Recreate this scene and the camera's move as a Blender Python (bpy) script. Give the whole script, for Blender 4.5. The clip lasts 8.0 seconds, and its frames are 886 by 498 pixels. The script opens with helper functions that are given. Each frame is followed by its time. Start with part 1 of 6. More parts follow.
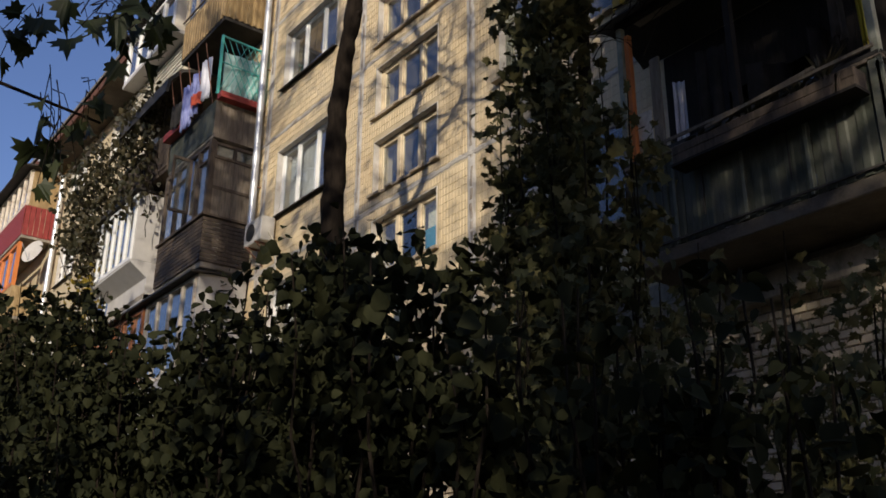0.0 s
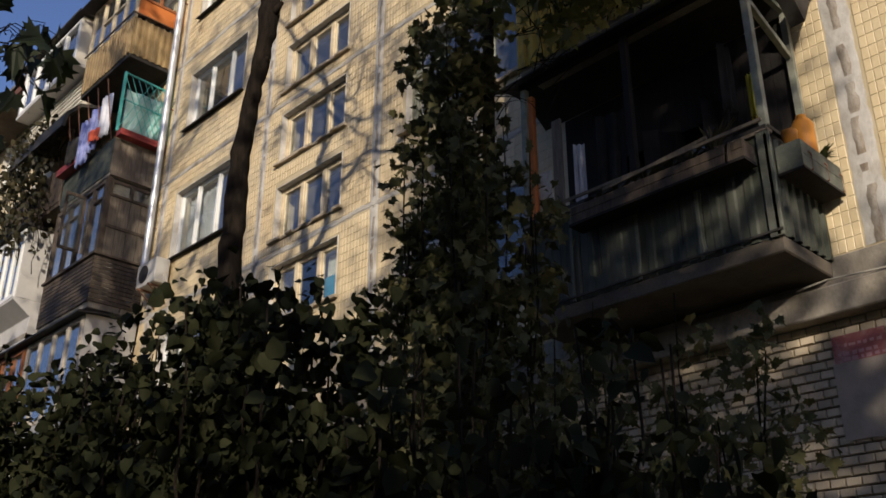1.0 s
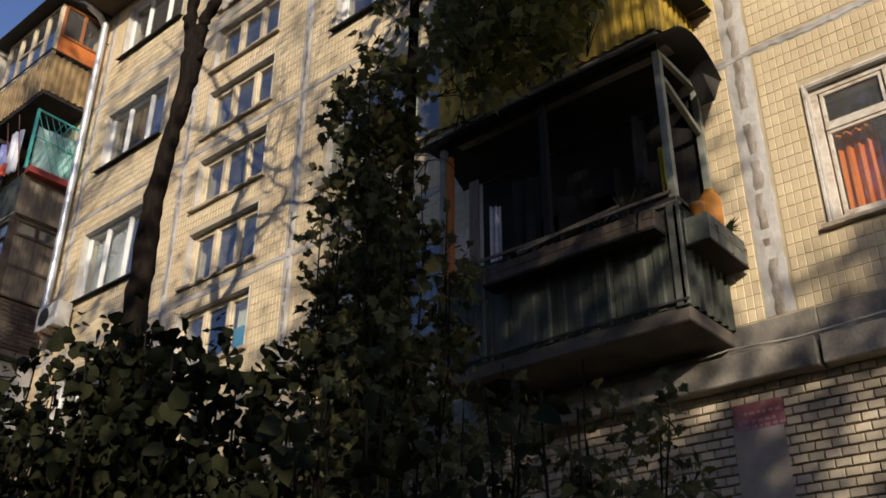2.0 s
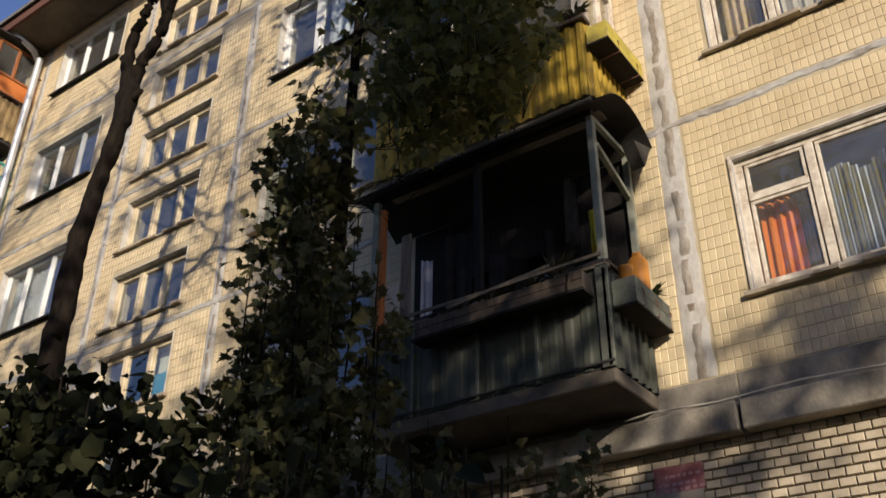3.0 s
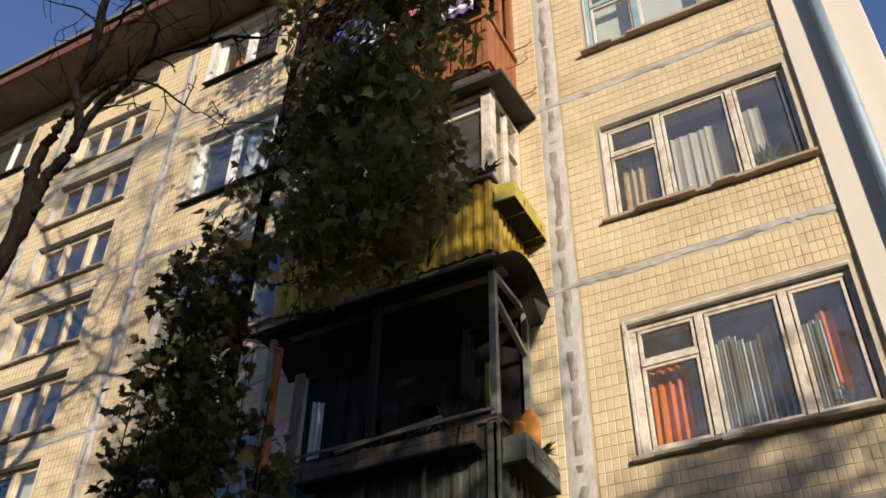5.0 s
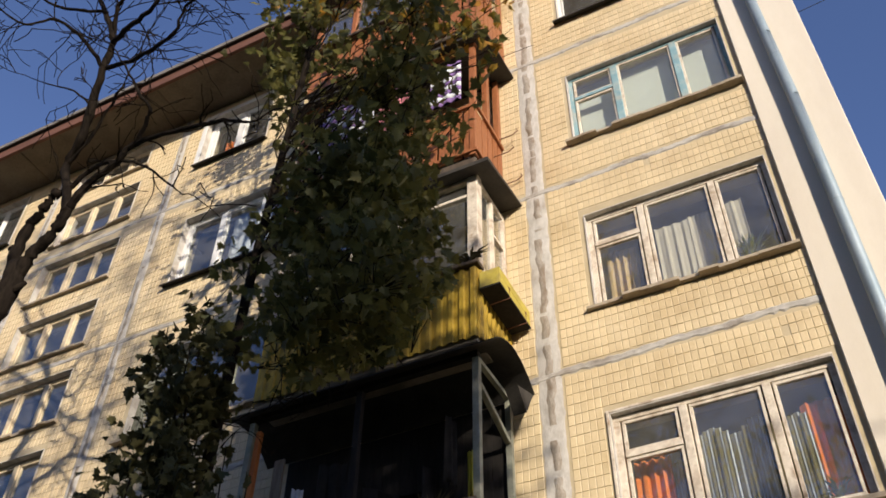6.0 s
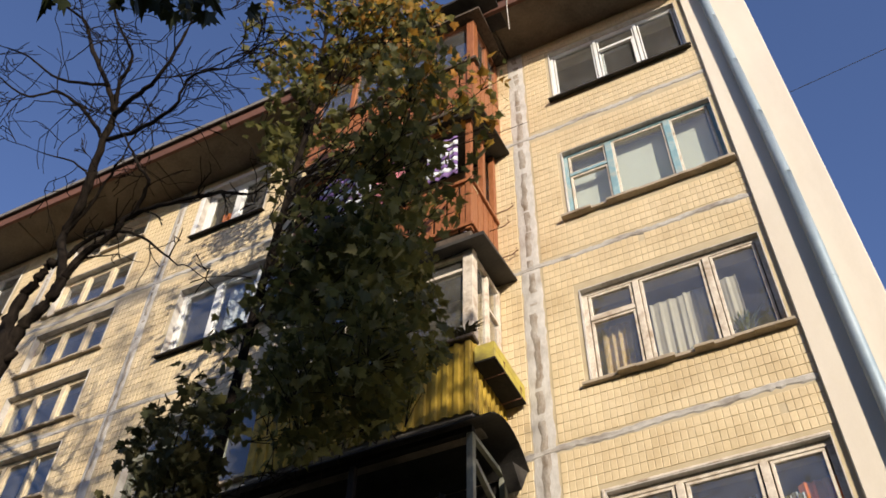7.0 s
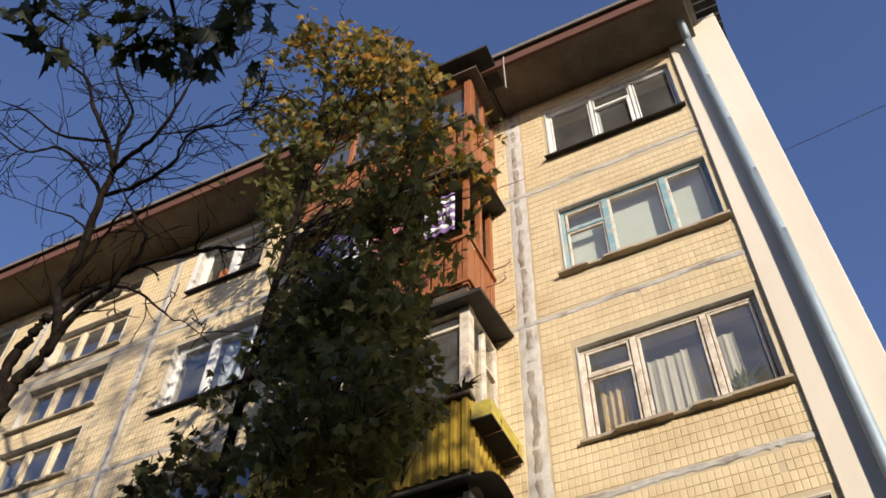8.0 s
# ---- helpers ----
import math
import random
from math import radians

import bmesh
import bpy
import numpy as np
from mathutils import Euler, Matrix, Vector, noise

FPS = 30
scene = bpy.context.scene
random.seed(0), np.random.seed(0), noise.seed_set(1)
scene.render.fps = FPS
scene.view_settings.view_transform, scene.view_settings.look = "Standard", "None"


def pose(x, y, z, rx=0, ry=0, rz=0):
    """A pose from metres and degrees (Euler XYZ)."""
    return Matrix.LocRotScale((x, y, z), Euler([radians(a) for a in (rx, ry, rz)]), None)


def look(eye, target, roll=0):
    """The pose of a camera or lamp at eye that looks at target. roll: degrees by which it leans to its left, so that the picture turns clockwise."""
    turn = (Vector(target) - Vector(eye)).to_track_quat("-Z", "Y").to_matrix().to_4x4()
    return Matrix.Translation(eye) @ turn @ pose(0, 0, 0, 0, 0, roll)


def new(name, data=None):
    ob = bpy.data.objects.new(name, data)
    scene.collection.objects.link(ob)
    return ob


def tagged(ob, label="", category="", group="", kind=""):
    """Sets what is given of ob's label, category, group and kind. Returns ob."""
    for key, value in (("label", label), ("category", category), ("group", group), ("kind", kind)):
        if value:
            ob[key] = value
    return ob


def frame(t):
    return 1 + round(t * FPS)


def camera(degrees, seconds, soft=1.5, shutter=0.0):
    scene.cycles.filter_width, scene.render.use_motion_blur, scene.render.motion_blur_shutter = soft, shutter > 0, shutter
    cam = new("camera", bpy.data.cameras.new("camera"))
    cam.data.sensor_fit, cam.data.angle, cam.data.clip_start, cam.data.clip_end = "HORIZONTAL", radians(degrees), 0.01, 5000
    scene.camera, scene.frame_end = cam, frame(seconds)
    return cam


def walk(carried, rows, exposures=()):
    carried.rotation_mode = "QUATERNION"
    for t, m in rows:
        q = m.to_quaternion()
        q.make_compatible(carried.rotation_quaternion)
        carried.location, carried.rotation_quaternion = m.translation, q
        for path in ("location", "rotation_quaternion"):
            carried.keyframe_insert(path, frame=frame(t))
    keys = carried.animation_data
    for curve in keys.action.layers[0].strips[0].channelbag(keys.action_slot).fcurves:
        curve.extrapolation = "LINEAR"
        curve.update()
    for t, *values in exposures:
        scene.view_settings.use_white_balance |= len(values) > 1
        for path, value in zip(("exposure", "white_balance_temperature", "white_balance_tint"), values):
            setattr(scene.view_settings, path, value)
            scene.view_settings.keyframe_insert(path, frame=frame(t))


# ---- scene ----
# camera: stands in one place and pans up and to the right
cam = camera(49.9, 8.0, soft=1.7)
EYE = (0.0, -7.5, 1.6)
PATH = [
    (0.0, pose(*EYE, 111.01, -0.31, 52.68)),
    (0.5, pose(*EYE, 112.65, -0.21, 49.59)),
    (1.0, pose(*EYE, 114.12, -0.15, 46.24)),
    (1.5, pose(*EYE, 115.63, -0.19, 43.28)),
    (2.0, pose(*EYE, 117.55, -0.23, 40.50)),
    (3.5, pose(*EYE, 122.59, -0.36, 33.59)),
    (4.0, pose(*EYE, 124.78, -0.50, 31.44)),
    (4.5, pose(*EYE, 127.11, -0.64, 29.43)),
    (5.0, pose(*EYE, 129.62, -0.70, 28.11)),
    (6.5, pose(*EYE, 137.12, -0.91, 26.46)),
    (7.0, pose(*EYE, 139.19, -0.99, 26.21)),
    (7.5, pose(*EYE, 141.00, -0.98, 26.07)),
    (8.0, pose(*EYE, 142.57, -0.97, 25.94)),
]
walk(cam, PATH, ((0.0, -0.03), (1.5, 0.09), (3.5, 0.27), (5.0, 0.36), (8.0, 0.47)))

# ---- light: low warm sun from behind on the right, clear blue sky ----
SUN_AZ, SUN_EL = 47.0, 17.0
world = bpy.data.worlds.new("sky")
scene.world = world
world.use_nodes = True
wn = world.node_tree
sky = wn.nodes.new("ShaderNodeTexSky")
sky.sky_type = "NISHITA"
sky.sun_disc = False
sky.sun_elevation = radians(SUN_EL)
sky.sun_rotation = radians(180 - SUN_AZ)
sky.air_density, sky.dust_density, sky.ozone_density = 1.0, 0.5, 3.6
wn.nodes["Background"].inputs["Strength"].default_value = 0.115
# the clip's white balance leans to violet in the sky
cast = wn.nodes.new("ShaderNodeMixRGB")
cast.blend_type = "MULTIPLY"
cast.inputs["Fac"].default_value = 1.0
cast.inputs["Color2"].default_value = (1.18, 1.03, 1.20, 1.0)
wn.links.new(sky.outputs[0], cast.inputs["Color1"])
wn.links.new(cast.outputs[0], wn.nodes["Background"].inputs[0])
sun_data = bpy.data.lights.new("sun", "SUN")
sun_data.energy, sun_data.angle, sun_data.color = 4.6, radians(0.6), (1.0, 0.885, 0.735)
sun = new("sun", sun_data)
sa, se = radians(SUN_AZ), radians(SUN_EL)
SUN_DIR = Vector((math.sin(sa) * math.cos(se), -math.cos(sa) * math.cos(se), math.sin(se)))
sun.matrix_world = look(SUN_DIR * 40, (0, 0, 0))

# ---- materials ----
def node(nt, kind, **values):
    n = nt.nodes.new(kind)
    for key, value in values.items():
        n.inputs[key.replace("_", " ")].default_value = value
    return n


def rgba(c):
    return (*c, 1.0)


def surface(name, dark, light, rough=0.8, metal=0.0, scale=6.0, fine=60.0, bump=0.25, vary=0.0, stain=None,
            stain_scale=1.3, stain_amount=0.5, island=False, object_random=False, stretch=(1, 1, 1), spec=0.35):
    """Two-scale mottled surface: broad patches, fine grain, stains, relief, and a change from piece to piece."""
    m = bpy.data.materials.new(name)
    m.use_nodes = True
    nt = m.node_tree
    out = nt.nodes["Principled BSDF"]
    out.inputs["Roughness"].default_value = rough
    out.inputs["Metallic"].default_value = metal
    out.inputs["Specular IOR Level"].default_value = spec
    co = nt.nodes.new("ShaderNodeTexCoord")
    geo = nt.nodes.new("ShaderNodeNewGeometry")
    mp = nt.nodes.new("ShaderNodeMapping")
    mp.inputs["Scale"].default_value = stretch
    nt.links.new(geo.outputs["Position"], mp.inputs["Vector"])
    n1 = node(nt, "ShaderNodeTexNoise", Scale=scale, Detail=6.0, Roughness=0.6)
    n2 = node(nt, "ShaderNodeTexNoise", Scale=fine, Detail=4.0, Roughness=0.6)
    nt.links.new(mp.outputs[0], n1.inputs["Vector"])
    nt.links.new(mp.outputs[0], n2.inputs["Vector"])
    add = nt.nodes.new("ShaderNodeMath")
    add.operation = "MULTIPLY_ADD"
    add.inputs[1].default_value = 0.45
    nt.links.new(n2.outputs["Fac"], add.inputs[0])
    nt.links.new(n1.outputs["Fac"], add.inputs[2])
    ramp = nt.nodes.new("ShaderNodeValToRGB")
    ramp.color_ramp.elements[0].position, ramp.color_ramp.elements[1].position = 0.50, 0.95
    ramp.color_ramp.elements[0].color, ramp.color_ramp.elements[1].color = rgba(dark), rgba(light)
    nt.links.new(add.outputs[0], ramp.inputs[0])
    color = ramp.outputs[0]
    if vary:
        hue = nt.nodes.new("ShaderNodeHueSaturation")
        info = nt.nodes.new("ShaderNodeObjectInfo") if object_random else geo
        rand = info.outputs["Random"] if object_random else geo.outputs["Random Per Island"]
        mr = nt.nodes.new("ShaderNodeMapRange")
        mr.inputs["To Min"].default_value, mr.inputs["To Max"].default_value = 1 - vary, 1 + vary
        nt.links.new(rand, mr.inputs["Value"])
        nt.links.new(mr.outputs[0], hue.inputs["Value"])
        nt.links.new(color, hue.inputs["Color"])
        color = hue.outputs[0]
    if stain:
        n3 = node(nt, "ShaderNodeTexNoise", Scale=stain_scale, Detail=8.0, Roughness=0.68)
        nt.links.new(mp.outputs[0], n3.inputs["Vector"])
        r3 = nt.nodes.new("ShaderNodeValToRGB")
        r3.color_ramp.elements[0].position, r3.color_ramp.elements[1].position = 0.48, 0.70
        nt.links.new(n3.outputs["Fac"], r3.inputs[0])
        amount = nt.nodes.new("ShaderNodeMath")
        amount.operation = "MULTIPLY"
        amount.inputs[1].default_value = stain_amount
        nt.links.new(r3.outputs[0], amount.inputs[0])
        mix = nt.nodes.new("ShaderNodeMixRGB")
        mix.inputs["Color2"].default_value = rgba(stain)
        nt.links.new(amount.outputs[0], mix.inputs["Fac"])
        nt.links.new(color, mix.inputs["Color1"])
        color = mix.outputs[0]
    nt.links.new(color, out.inputs["Base Color"])
    if bump:
        b = node(nt, "ShaderNodeBump", Strength=bump, Distance=0.01)
        nt.links.new(add.outputs[0], b.inputs["Height"])
        nt.links.new(b.outputs[0], out.inputs["Normal"])
    return m


def leaf_material(name, dark, light, through_light=0.25, rough=0.55, spec=0.3):
    m = bpy.data.materials.new(name)
    m.use_nodes = True
    nt = m.node_tree
    out = nt.nodes["Principled BSDF"]
    out.inputs["Roughness"].default_value = rough
    out.inputs["Specular IOR Level"].default_value = spec
    geo = nt.nodes.new("ShaderNodeNewGeometry")
    ramp = nt.nodes.new("ShaderNodeValToRGB")
    ramp.color_ramp.elements[0].color, ramp.color_ramp.elements[1].color = rgba(dark), rgba(light)
    nt.links.new(geo.outputs["Random Per Island"], ramp.inputs[0])
    n1 = node(nt, "ShaderNodeTexNoise", Scale=45.0, Detail=3.0)
    nt.links.new(geo.outputs["Position"], n1.inputs["Vector"])
    mix = nt.nodes.new("ShaderNodeMixRGB")
    mix.blend_type = "MULTIPLY"
    mix.inputs["Fac"].default_value = 0.5
    nt.links.new(ramp.outputs[0], mix.inputs["Color1"])
    nt.links.new(n1.outputs["Fac"], mix.inputs["Color2"])
    nt.links.new(mix.outputs[0], out.inputs["Base Color"])
    tr = nt.nodes.new("ShaderNodeBsdfTranslucent")
    nt.links.new(ramp.outputs[0], tr.inputs["Color"])
    ms = nt.nodes.new("ShaderNodeMixShader")
    ms.inputs[0].default_value = through_light
    nt.links.new(out.outputs[0], ms.inputs[1])
    nt.links.new(tr.outputs[0], ms.inputs[2])
    nt.links.new(ms.outputs[0], nt.nodes["Material Output"].inputs["Surface"])
    return m


def glass_material(name, tint=(0.86, 0.9, 0.9), gain=1.8, dirt=0.055):
    """Window glass: clear, with a Fresnel mirror on top, slightly wavy."""
    m = bpy.data.materials.new(name)
    m.use_nodes = True
    nt = m.node_tree
    clear = nt.nodes.new("ShaderNodeBsdfTransparent")
    clear.inputs[0].default_value = rgba(tint)
    gloss = nt.nodes.new("ShaderNodeBsdfGlossy")
    gloss.inputs["Roughness"].default_value = 0.02
    facing = nt.nodes.new("ShaderNodeLayerWeight")
    facing.inputs["Blend"].default_value = 0.5
    power = nt.nodes.new("ShaderNodeMath")
    power.operation = "POWER"
    power.inputs[1].default_value = 4.0
    mul = nt.nodes.new("ShaderNodeMath")
    mul.operation, mul.use_clamp = "MULTIPLY_ADD", True
    mul.inputs[1].default_value, mul.inputs[2].default_value = gain, 0.05 * gain
    n1 = node(nt, "ShaderNodeTexNoise", Scale=2.2, Detail=1.0)
    b = node(nt, "ShaderNodeBump", Strength=0.12, Distance=0.02)
    geo = nt.nodes.new("ShaderNodeNewGeometry")
    nt.links.new(geo.outputs["Position"], n1.inputs["Vector"])
    nt.links.new(n1.outputs["Fac"], b.inputs["Height"])
    nt.links.new(b.outputs[0], gloss.inputs["Normal"])
    nt.links.new(facing.outputs["Facing"], power.inputs[0])
    nt.links.new(power.outputs[0], mul.inputs[0])
    ms = nt.nodes.new("ShaderNodeMixShader")
    nt.links.new(mul.outputs[0], ms.inputs[0])
    nt.links.new(clear.outputs[0], ms.inputs[1])
    nt.links.new(gloss.outputs[0], ms.inputs[2])
    dust = nt.nodes.new("ShaderNodeBsdfDiffuse")
    dust.inputs[0].default_value = (0.55, 0.53, 0.50, 1)
    film = node(nt, "ShaderNodeTexNoise", Scale=3.0, Detail=6.0)
    nt.links.new(geo.outputs["Position"], film.inputs["Vector"])
    amount = nt.nodes.new("ShaderNodeMath")
    amount.operation = "MULTIPLY"
    amount.inputs[1].default_value = dirt * 2
    nt.links.new(film.outputs["Fac"], amount.inputs[0])
    veil = nt.nodes.new("ShaderNodeMixShader")
    nt.links.new(amount.outputs[0], veil.inputs[0])
    nt.links.new(ms.outputs[0], veil.inputs[1])
    nt.links.new(dust.outputs[0], veil.inputs[2])
    nt.links.new(veil.outputs[0], nt.nodes["Material Output"].inputs["Surface"])
    return m


M = {}
M["tile"] = surface("glazed facade tile", (0.58, 0.46, 0.27), (0.70, 0.57, 0.36), rough=0.42, scale=1.2, fine=30, bump=0.05, vary=0.055, stain=(0.40, 0.27, 0.13), stain_scale=0.9, stain_amount=0.55)
M["tile_one"] = surface("glazed facade tile piece", (0.58, 0.46, 0.27), (0.70, 0.57, 0.36), rough=0.42, scale=1.2, fine=30, bump=0.05, vary=0.055, object_random=True, stain=(0.40, 0.27, 0.13), stain_scale=0.9, stain_amount=0.55)
M["panel"] = surface("panel concrete behind tiles", (0.42, 0.34, 0.21), (0.54, 0.45, 0.30), rough=0.95, scale=3, fine=80, bump=0.3)
M["joint"] = surface("smeared grey joint mortar", (0.42, 0.395, 0.355), (0.58, 0.55, 0.50), rough=0.95, scale=6, fine=70, bump=0.6, stain=(0.26, 0.21, 0.16), stain_scale=2.6, stain_amount=0.7, stretch=(2.4, 1, 1.0))
M["joint_core"] = surface("crumbling joint core", (0.22, 0.18, 0.135), (0.44, 0.40, 0.345), rough=0.95, scale=5, fine=60, bump=1.0, stain=(0.16, 0.105, 0.06), stain_scale=3.4, stain_amount=1.0, stretch=(2.0, 1, 0.8))
M["joint_thin"] = surface("thin grey joint mortar", (0.36, 0.335, 0.295), (0.54, 0.51, 0.46), rough=0.95, scale=9, fine=90, bump=0.8, stain=(0.16, 0.12, 0.085), stain_scale=4.0, stain_amount=0.8, stretch=(0.5, 1, 1))
M["concrete"] = surface("weathered concrete", (0.17, 0.15, 0.12), (0.38, 0.33, 0.26), rough=0.95, scale=2.0, fine=40, bump=0.8, stain=(0.075, 0.062, 0.048), stain_scale=1.3, stain_amount=0.9, stretch=(1, 1, 0.6))
M["sill"] = surface("weathered sill screed", (0.30, 0.245, 0.175), (0.50, 0.42, 0.31), rough=0.95, scale=4.0, fine=50, bump=0.7, stain=(0.12, 0.085, 0.055), stain_scale=4.0, stain_amount=0.8, stretch=(0.6, 1, 1))
# slab concrete with its shade put into the base colour, plus pale stains
M["shade_dark"] = surface("concrete with slab shade painted in", (0.05, 0.043, 0.035), (0.14, 0.12, 0.095), rough=0.95, scale=2.2, fine=40, bump=0.7, stain=(0.17, 0.135, 0.095), stain_scale=1.6, stain_amount=0.6)
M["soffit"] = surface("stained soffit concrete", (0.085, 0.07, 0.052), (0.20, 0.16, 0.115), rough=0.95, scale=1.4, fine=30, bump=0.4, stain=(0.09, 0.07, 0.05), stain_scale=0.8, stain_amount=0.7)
M["plaster"] = surface("cream plaster render", (0.62, 0.56, 0.465), (0.68, 0.615, 0.51), rough=0.9, scale=2.5, fine=120, bump=0.15, stain=(0.47, 0.38, 0.27), stain_scale=1.6, stain_amount=0.22, stretch=(1, 1, 0.3))
M["brick"] = surface("pale silicate brick", (0.40, 0.33, 0.23), (0.56, 0.47, 0.34), rough=0.92, scale=4, fine=70, bump=0.4, vary=0.20, stain=(0.22, 0.18, 0.13), stain_scale=1.5, stain_amount=0.6)
M["brick_one"] = surface("pale silicate brick piece", (0.40, 0.33, 0.23), (0.56, 0.47, 0.34), rough=0.92, scale=4, fine=70, bump=0.4, vary=0.20, object_random=True, stain=(0.22, 0.18, 0.13), stain_scale=1.5, stain_amount=0.6)
M["mortar"] = surface("dark brick mortar", (0.13, 0.11, 0.08), (0.22, 0.18, 0.14), rough=0.95, scale=8, fine=90, bump=0.5)
M["zinc"] = surface("galvanised steel", (0.24, 0.31, 0.35), (0.34, 0.40, 0.43), rough=0.55, metal=0.3, scale=3, fine=50, bump=0.05)
M["dark_metal"] = surface("dark tarred sheet metal", (0.022, 0.020, 0.018), (0.060, 0.054, 0.046), rough=0.7, metal=0.2, scale=3, fine=40, bump=0.25)
M["fascia"] = surface("red-brown painted fascia", (0.085, 0.038, 0.026), (0.16, 0.072, 0.048), rough=0.75, scale=4, fine=40, bump=0.2, stretch=(0.3, 1, 2))
M["white_paint"] = surface("white plastic profile", (0.64, 0.64, 0.61), (0.76, 0.75, 0.72), rough=0.35, scale=2, fine=30, bump=0.02)
M["old_white"] = surface("peeling white window paint", (0.52, 0.45, 0.36), (0.72, 0.65, 0.54), rough=0.75, scale=14, fine=90, bump=0.4, stain=(0.26, 0.17, 0.10), stain_scale=5, stain_amount=0.9)
M["cream_wood"] = surface("cream painted window wood", (0.56, 0.46, 0.30), (0.70, 0.59, 0.41), rough=0.7, scale=10, fine=80, bump=0.3, stain=(0.30, 0.21, 0.13), stain_scale=4, stain_amount=0.7)
M["blue_wood"] = surface("faded blue window paint", (0.15, 0.28, 0.32), (0.30, 0.43, 0.45), rough=0.7, scale=10, fine=80, bump=0.3, stain=(0.40, 0.36, 0.28), stain_scale=5, stain_amount=0.8)
M["brown_wood"] = surface("orange-brown varnished wood", (0.19, 0.062, 0.022), (0.36, 0.14, 0.055), rough=0.5, scale=9, fine=70, bump=0.3, stretch=(4, 4, 0.6))
M["dark_wood"] = surface("dark weathered wood", (0.045, 0.033, 0.024), (0.12, 0.09, 0.065), rough=0.85, scale=8, fine=60, bump=0.5, stretch=(3, 3, 0.6))
M["grey_wood"] = surface("grey weathered boards", (0.10, 0.08, 0.06), (0.22, 0.18, 0.135), rough=0.9, scale=8, fine=60, bump=0.5, stretch=(4, 4, 0.5), vary=0.2)
# near-black wood: the balcony recess's shade is put into this colour
M["shade_wood"] = surface("wood blackened as painted shade", (0.007, 0.006, 0.005), (0.022, 0.018, 0.015), rough=0.9, scale=8, fine=60, bump=0.4, stretch=(3, 3, 0.6))
M["green_sheet"] = surface("worn dark green sheet", (0.032, 0.037, 0.026), (0.070, 0.076, 0.056), rough=0.75, scale=4, fine=50, bump=0.3, stain=(0.115, 0.112, 0.092), stain_scale=2.4, stain_amount=0.7, stretch=(2, 2, 0.6))
M["grey_green"] = surface("grey-green weathered paint", (0.20, 0.215, 0.16), (0.34, 0.34, 0.27), rough=0.8, scale=7, fine=60, bump=0.35, stain=(0.13, 0.11, 0.08), stain_scale=3, stain_amount=0.7)
M["grey_dark"] = surface("dark grey-green weathered boards", (0.085, 0.095, 0.075), (0.17, 0.175, 0.14), rough=0.85, scale=7, fine=60, bump=0.4, stain=(0.06, 0.05, 0.04), stain_scale=3, stain_amount=0.7)
M["zinc_bright"] = surface("new zinc sheet", (0.55, 0.56, 0.56), (0.68, 0.69, 0.68), rough=0.4, metal=0.5, scale=3, fine=50, bump=0.05)
M["yellow_sheet"] = surface("yellow painted ribbed sheet", (0.30, 0.19, 0.02), (0.47, 0.32, 0.035), rough=0.6, scale=4, fine=50, bump=0.2, stain=(0.055, 0.036, 0.014), stain_scale=2.6, stain_amount=1.0, stretch=(1.6, 1.6, 0.7))
M["yellow_box"] = surface("yellow painted box boards", (0.34, 0.27, 0.04), (0.52, 0.42, 0.08), rough=0.7, scale=7, fine=60, bump=0.3, stain=(0.20, 0.16, 0.08), stain_scale=4, stain_amount=0.8)
M["beige_sheet"] = surface("weathered tan ribbed boards", (0.20, 0.13, 0.055), (0.40, 0.29, 0.14), rough=0.7, scale=4, fine=50, bump=0.2, stain=(0.20, 0.13, 0.06), stain_scale=3, stain_amount=0.6, stretch=(2, 2, 0.6))
M["orange_panel"] = surface("orange painted panel", (0.46, 0.13, 0.03), (0.60, 0.20, 0.05), rough=0.6, scale=4, fine=50, bump=0.2)
M["red_paint"] = surface("dark red painted boards", (0.17, 0.022, 0.020), (0.27, 0.045, 0.038), rough=0.6, scale=6, fine=60, bump=0.2, vary=0.15)
M["turquoise"] = surface("turquoise painted steel", (0.06, 0.36, 0.31), (0.12, 0.48, 0.42), rough=0.5, scale=8, fine=60, bump=0.1)
M["rust"] = surface("rusty brown steel", (0.11, 0.05, 0.03), (0.22, 0.11, 0.07), rough=0.85, scale=12, fine=90, bump=0.4)
M["siding"] = surface("cream vinyl siding", (0.62, 0.57, 0.46), (0.74, 0.69, 0.57), rough=0.55, scale=2, fine=30, bump=0.03)
M["white_panel"] = surface("white cladding panel", (0.36, 0.345, 0.32), (0.49, 0.47, 0.44), rough=0.6, scale=2, fine=40, bump=0.1, stain=(0.40, 0.37, 0.31), stain_scale=1.5, stain_amount=0.5)
M["terracotta"] = surface("orange plastic", (0.52, 0.19, 0.025), (0.66, 0.28, 0.045), rough=0.45, scale=6, fine=50, bump=0.05)
M["curtain_orange"] = surface("orange curtain cloth", (0.60, 0.13, 0.02), (0.78, 0.22, 0.04), rough=0.9, scale=6, fine=200, bump=0.1, stretch=(8, 8, 0.3))
M["curtain_green"] = surface("olive curtain cloth", (0.07, 0.06, 0.025), (0.20, 0.17, 0.08), rough=0.9, scale=5, fine=40, bump=0.1, stretch=(9, 9, 0.05))
M["curtain_cream"] = surface("cream curtain cloth", (0.42, 0.36, 0.28), (0.58, 0.52, 0.42), rough=0.9, scale=4, fine=200, bump=0.1, stretch=(6, 6, 0.4))
M["curtain_brown"] = surface("brown patterned curtain cloth", (0.33, 0.20, 0.09), (0.66, 0.50, 0.28), rough=0.9, scale=9, fine=60, bump=0.1, stretch=(3, 3, 1.4))
